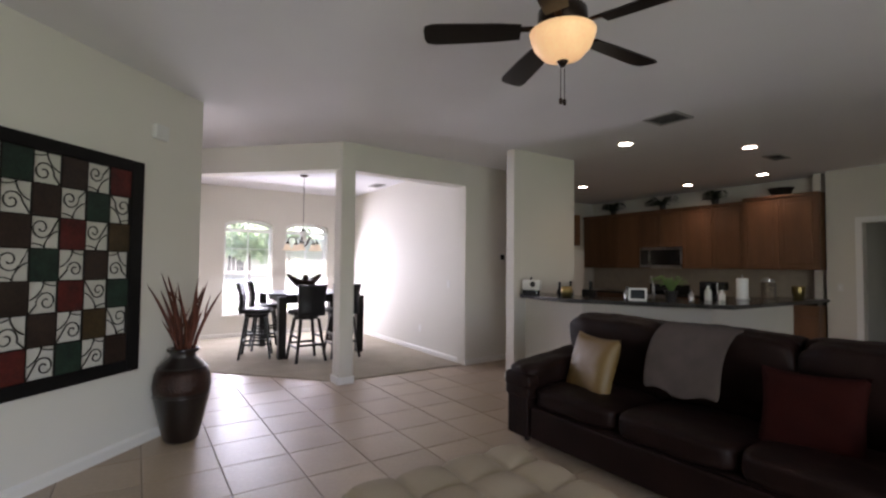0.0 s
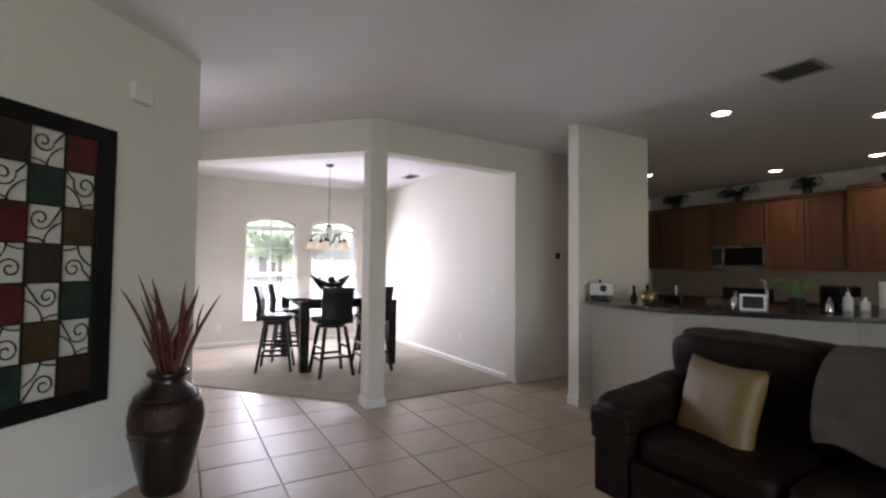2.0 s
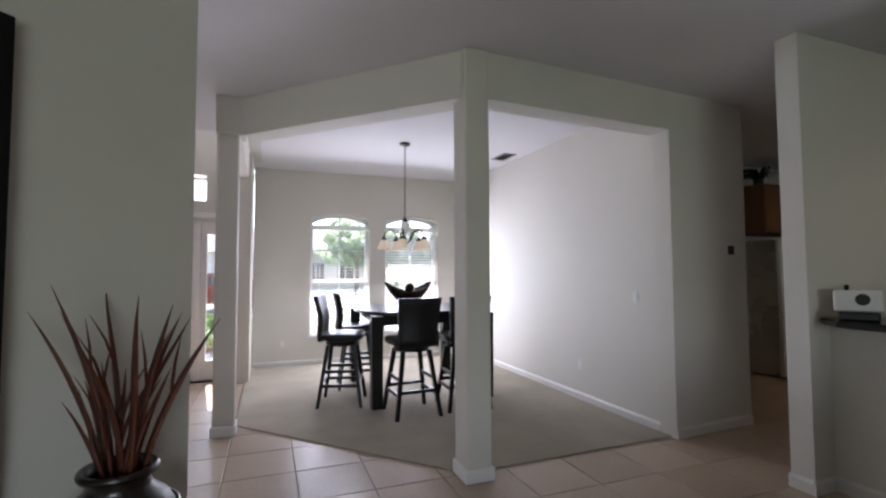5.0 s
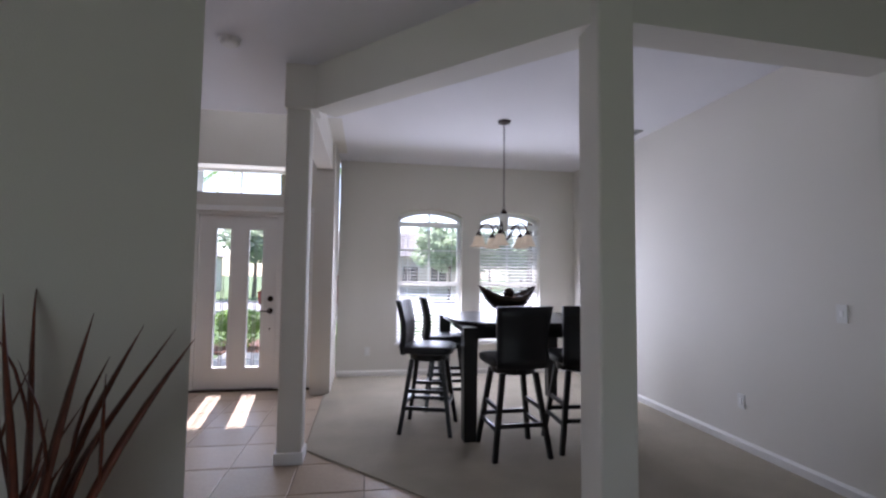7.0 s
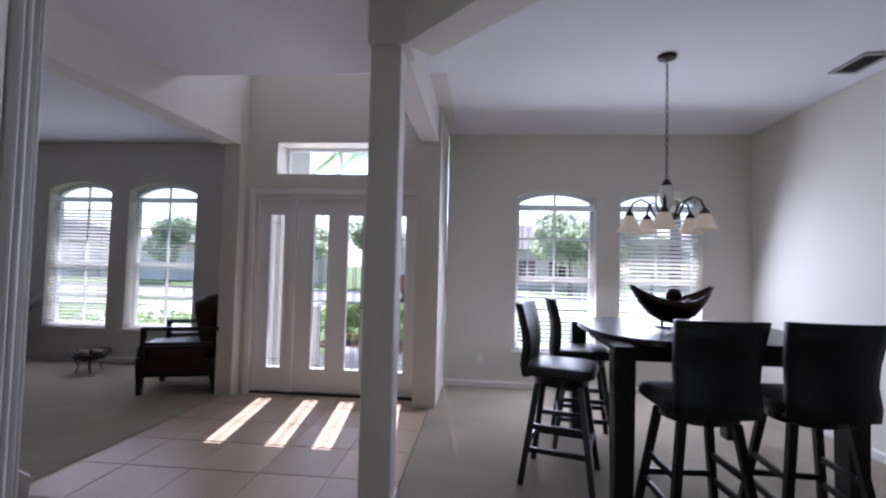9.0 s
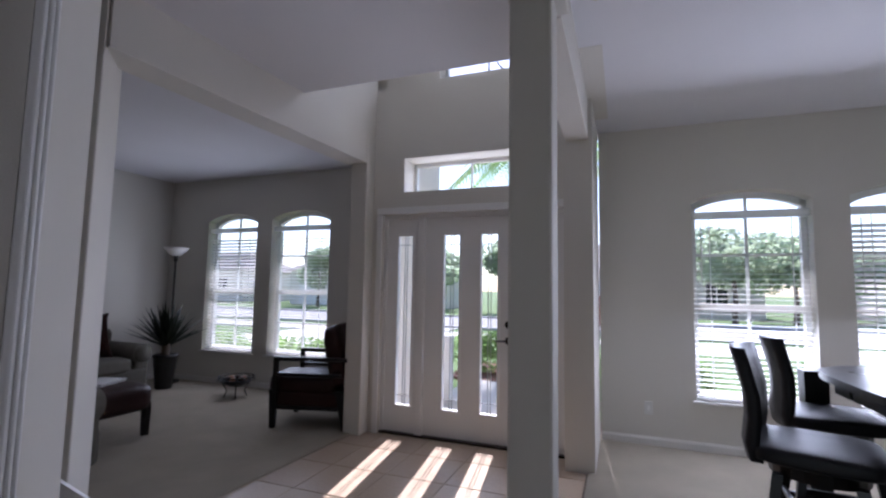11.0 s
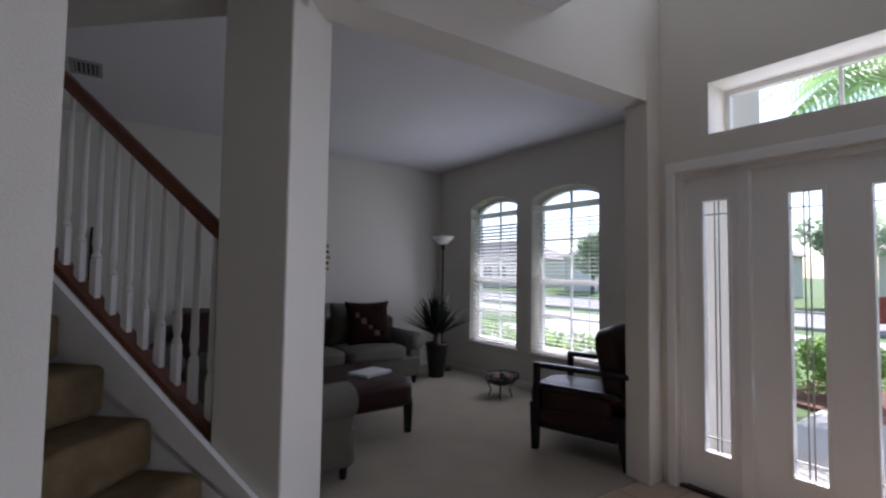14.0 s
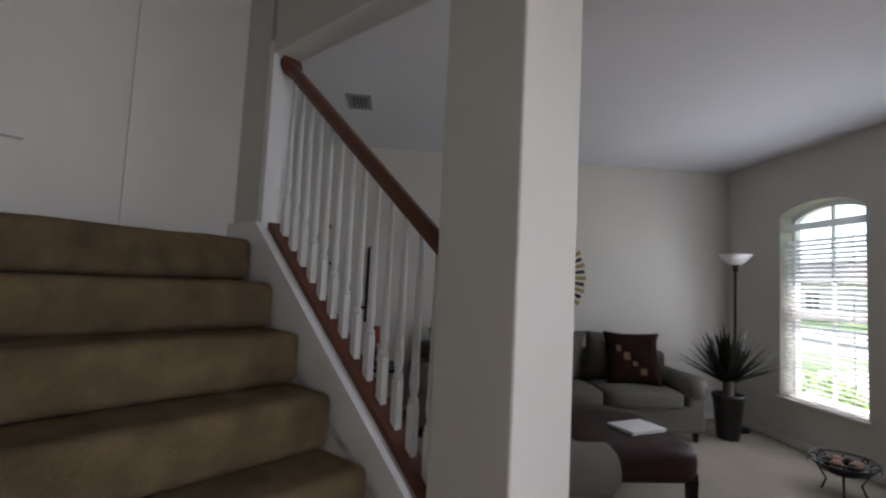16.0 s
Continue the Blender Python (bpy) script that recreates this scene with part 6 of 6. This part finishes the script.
structure(part("ground_bed", slab([(0.64, 9.75), (5.5, 10.15), (5.5, 11.4), (2.4, 12.2), (1.4, 14.4), (-1.6, 14.6), (-1.5, 12.9), (-0.05, 12.35), (0.64, 11.65)], -0.158, -0.11), MULCH), "red mulch planting bed", "bed")
structure(part("ground_bed_living", slab([(-5.6, 10.5), (-1.3, 10.5), (-1.3, 11.9), (-5.6, 11.9)], -0.158, -0.11), MULCH), "red mulch planting bed", "bed")
# Added overhangs: they stop sun streaks from reaching the carpets through the windows.
structure(part("roof_eave", box(-5.6, -1.33, 10.49, 11.25, 2.74, 2.86), STUCCO), "eave over the living room windows", "roof")
structure(part("roof_eave", box(1.41, 5.2, 10.12, 10.95, 2.74, 2.86), STUCCO), "eave over the dining room windows", "roof")
# Added slab that blocks sun through transom and upper window, not the door.
structure(part("roof_entry", box(-1.4, 1.4, 9.45, 11.05, 4.45, 4.6), STUCCO), "added roof slab that keeps sun out of the upper entry windows", "roof")
structure(part("trim_entry_post", box(-1.32, -0.985, 9.53, 11.0, -0.12, 4.45), STUCCO), "pale stucco entry side wall", "wall")

post = thing("garden_post", "low white square post beside the entry walk", "post", pose(-0.84, 11.0, -0.06))
part("shaft", box(-0.07, 0.07, -0.07, 0.07, 0, 0.78, 0.008), TRIM, post)
part("cap", box(-0.085, 0.085, -0.085, 0.085, 0.78, 0.82, 0.012), TRIM, post)


def leafy(name, label, category, m, blobs, mat, count, leaf, trunk=None, seed=0):
    """A bush or crown of many small leaves gathered round several centres."""
    t = thing(name, label, category, m)
    rr_ = random.Random(seed)
    verts, faces = [], []
    for i in range(count):
        bx, by, bz, br, bh = blobs[rr_.randrange(len(blobs))]
        d = Vector((rr_.gauss(0, 1), rr_.gauss(0, 1), rr_.gauss(0, 1))).normalized() * rr_.uniform(0.45, 1.0) ** 0.5
        p = Vector((bx + d.x * br, by + d.y * br, bz + d.z * bh))
        a = Vector((rr_.gauss(0, 1), rr_.gauss(0, 1), rr_.gauss(0, 0.6))).normalized() * leaf
        b = a.cross(Vector((rr_.gauss(0, 1), rr_.gauss(0, 1), rr_.gauss(0, 1)))).normalized() * leaf * 0.5
        n_ = len(verts)
        verts += [p - a, p + b, p + a, p - b]
        faces.append((n_, n_ + 1, n_ + 2, n_ + 3))
    me = bpy.data.meshes.new("crown")
    me.from_pydata([tuple(v) for v in verts], [], faces)
    me.materials.append(mat)
    ob = new("crown", me)
    ob.parent = t
    if trunk:
        part("trunk", tube(trunk[0], trunk[1], 10, None, None, 0.5), BARK, t)
        top_ = Vector(trunk[0][-1])
        for k in range(5):
            bx, by, bz, br, bh = blobs[k % len(blobs)]
            part("limb", tube([top_ * 0.9, (top_ + Vector((bx, by, bz))) / 2, (bx, by, bz)], trunk[1] * 0.45, 7, None, None, 0.3), BARK, t)
    return t


for i in range(5):
    x = -5.0 + 0.85 * i
    leafy("hedge_bush", "green clipped hedge bush below the living room window", "bush", pose(x, 11.2 + 0.1 * (i % 2), -0.12), [(0, 0, 0.35, 0.48, 0.38), (0.2, 0.1, 0.4, 0.35, 0.3)], HEDGE, 900, 0.05, None, i)
for i, (x, y) in enumerate(((0.98, 10.9), (1.35, 11.5), (1.9, 11.2), (3.6, 11.0), (-0.95, 13.5), (-0.2, 13.6), (0.35, 12.9), (-1.35, 13.6))):
    leafy("garden_bush", "green leafy bush in the mulch bed", "bush", pose(x, y, -0.12), [(0, 0, 0.35, 0.35, 0.36), (0.1, 0, 0.5, 0.25, 0.25)], HEDGE, 1500, 0.036, None, 20 + i)
for i, (x, y, h) in enumerate(((6.7, 33.0, 5.2), (9.6, 34.0, 4.8), (12.5, 36.0, 4.2), (-21.0, 36.0, 4.5), (16.0, 34.0, 5.0), (-11.5, 37.0, 4.8), (-6.0, 36.5, 5.2))):
    rr = random.Random(40 + i)
    bl_ = [(rr.uniform(-1.3, 1.3), rr.uniform(-1.3, 1.3), h * 0.62 + rr.uniform(-0.6, 1.4), rr.uniform(0.8, 1.4), rr.uniform(0.6, 1.0)) for _ in range(9)]
    leafy("street_tree", "leafy green street tree with brown trunk", "tree", pose(x, y, -0.16), bl_, TREELEAF, 3600, 0.17, ([(0, 0, 0), (0.05, 0, h * 0.25), (0.0, 0.05, h * 0.5)], 0.16), 60 + i)


def palm(x, y, h, n, seed):
    p = thing("palm_tree", "tall palm tree with arching green fronds", "tree", pose(x, y, -0.16))
    part("trunk", tube([(0, 0, 0), (0.05, 0, h * 0.5), (0, 0, h)], 0.13, 12, None, None, 0.75), BARK, p)
    rr_ = random.Random(seed)
    for i in range(n):
        a, el, L = 6.28 * i / n + rr_.uniform(-0.2, 0.2), rr_.uniform(0.1, 1.0), rr_.uniform(1.5, 2.3)
        verts, faces = [], []
        for k in range(26):
            t_ = 0.12 + 0.88 * k / 25
            c_ = Vector((math.cos(a) * L * t_ * math.cos(el * 0.6), math.sin(a) * L * t_ * math.cos(el * 0.6), h + math.sin(el) * L * t_ - 1.5 * t_ * t_))
            out = Vector((math.cos(a), math.sin(a), -0.3))
            for sgn in (-1, 1):
                side = Vector((-math.sin(a), math.cos(a), -0.55 * 1)) * sgn if sgn > 0 else Vector((math.sin(a), -math.cos(a), -0.55))
                tip = c_ + side * 0.42 * math.sin(0.25 + 2.7 * t_) + out * 0.16
                w_ = out * 0.022
                n0 = len(verts)
                verts += [c_ - w_, c_ + w_, tip]
                faces.append((n0, n0 + 1, n0 + 2))
        me = bpy.data.meshes.new("frond")
        me.from_pydata([tuple(v) for v in verts], [], faces)
        me.materials.append(PALM)
        ob = new("frond", me)
        ob.parent = p


palm(-0.4, 14.4, 4.25, 44, 3)
palm(5.6, 15.0, 4.6, 16, 4)


def house(x, y, w, label):
    h = thing("house", label, "house", pose(x, y, -0.16))
    part("wall", box(-w / 2, w / 2, 0, 9, 0, 3.0), STUCCO, h)
    rf = bmesh.new()
    a = [rf.verts.new(v) for v in ((-w / 2 - 0.5, -0.5, 3.0), (w / 2 + 0.5, -0.5, 3.0), (w / 2 + 0.5, 9.5, 3.0), (-w / 2 - 0.5, 9.5, 3.0))]
    r = [rf.verts.new(v) for v in ((-w / 2 + 3.5, 4.5, 5.2), (w / 2 - 3.5, 4.5, 5.2))]
    rf.faces.new(a), rf.faces.new((a[0], a[1], r[1], r[0])), rf.faces.new((a[2], a[3], r[0], r[1])), rf.faces.new((a[1], a[2], r[1])), rf.faces.new((a[3], a[0], r[0]))
    part("roof", rf, ROOF, h)
    g = part("garage_door", box(-w / 2 + 1.0, -w / 2 + 5.8, -0.04, 0.0, 0, 2.2), PLATE, h, "white sectional garage door")
    for k in range(4):
        part("panel", box(-w / 2 + 1.1, -w / 2 + 5.7, -0.06, -0.04, 0.06 + 0.54 * k, 0.54 + 0.54 * k, 0.01, 1), PLATE, g)
    for k in (0, 1, 2):
        wx = -w / 2 + 7.4 + 2.2 * k
        if wx + 1.2 < w / 2:
            wo = part("window", box(wx, wx + 1.2, -0.03, 0.0, 0.9, 2.2), DARKGLASS, h, "dark window")
            part("frame", box(wx + 0.57, wx + 0.63, -0.05, -0.03, 0.9, 2.2), TRIM, wo)
            part("sill", box(wx - 0.06, wx + 1.26, -0.1, -0.002, 0.82, 0.9), TRIM, wo)


house(2.0, 39.0, 15.0, "pale stucco house with a white garage across the road")
house(-19.0, 39.5, 15.0, "pale stucco house beyond the lawn across the road")
house(23.0, 39.5, 15.0, "pale stucco house with a low hipped roof")
house(-40.0, 40.0, 15.0, "pale stucco house far along the road")

car = thing("car", "red parked saloon car on the street", "car", pose(-0.45, 23.7, -0.14))
bd = bmesh.new()
side = [(-2.2, 0.35), (-2.25, 0.75), (-1.95, 0.95), (-1.35, 1.0), (-0.75, 1.42), (0.65, 1.45), (1.35, 1.02), (2.05, 0.9), (2.25, 0.7), (2.25, 0.35)]
prism(side, 1.7, bd, Matrix.Translation((0, -0.85, 0)))
bmesh.ops.bevel(bd, geom=bd.edges[:], offset=0.06, segments=2, affect="EDGES")
body_ = part("body", bd, CARPAINT, car, smooth=False)
part("side_window", prism([(-1.15, 1.02), (-0.7, 1.36), (0.58, 1.38), (1.1, 1.04)], 1.72, None, Matrix.Translation((0, -0.86, 0))), DARKGLASS, car, "dark side windows")
for x in (-1.4, 1.4):
    for y in (-0.86, 0.70):
        wh = part("wheel", lathe([(0.001, 0), (0.31, 0), (0.33, 0.03), (0.33, 0.15), (0.31, 0.18), (0.001, 0.18)], 24), RUBBER, car)
        wh.matrix_basis = pose(x, y + 0.17, 0.33, 90)
        part("rim", lathe([(0.001, 0.18), (0.2, 0.182), (0.21, 0.19), (0.001, 0.195)], 18), STEEL, wh)

# ---- floor tiles ----
TS, TX0, TY0 = 0.457, 1.488, 4.753
tile_mesh = box(0.003, TS - 0.003, 0.003, TS - 0.003, -0.006, 0.0)
bmesh.ops.bevel(tile_mesh, geom=[e for e in tile_mesh.edges if min(v.co.z for v in e.verts) > -0.001], offset=0.003, segments=1, affect="EDGES")
me_tile = bpy.data.meshes.new("tile")
tile_mesh.to_mesh(me_tile)
me_tile.materials.append(TILE)
floor_ob = bpy.data.objects["floor"]
V0 = [v.co.copy() for v in tile_mesh.verts]
F0 = [[v.index for v in f.verts] for f in tile_mesh.faces]
tile_mesh.verts.ensure_lookup_table()
rv, rf_ = [], []
count = 0
for i in range(-11, 17):
    for j in range(-18, 11):
        x, y = TX0 + TS * i, TY0 + TS * j
        if y > 9.3 or (x < -1.3 and y > 2.5 + (x + 3.3)):
            continue
        if x > 1.0 and y > 7.2 and x < 4.4:
            continue
        near = -1.2 < x < 4.3 and 2.0 < y < 9.3
        if near and count < 300:
            count += 1
            ob = new("tile", me_tile)
            ob.parent = floor_ob
            ob.location = (x, y, 0)
        else:
            n_ = len(rv)
            rv += [(v.x + x, v.y + y, v.z) for v in V0]
            rf_ += [[n_ + k for k in f] for f in F0]
tile_mesh.free()
me = bpy.data.meshes.new("tile_field")
me.from_pydata(rv, [], rf_)
me.materials.append(TILE)
tf = new("tile_field", me)
tf.parent = floor_ob
tf["kind"] = "stuff"
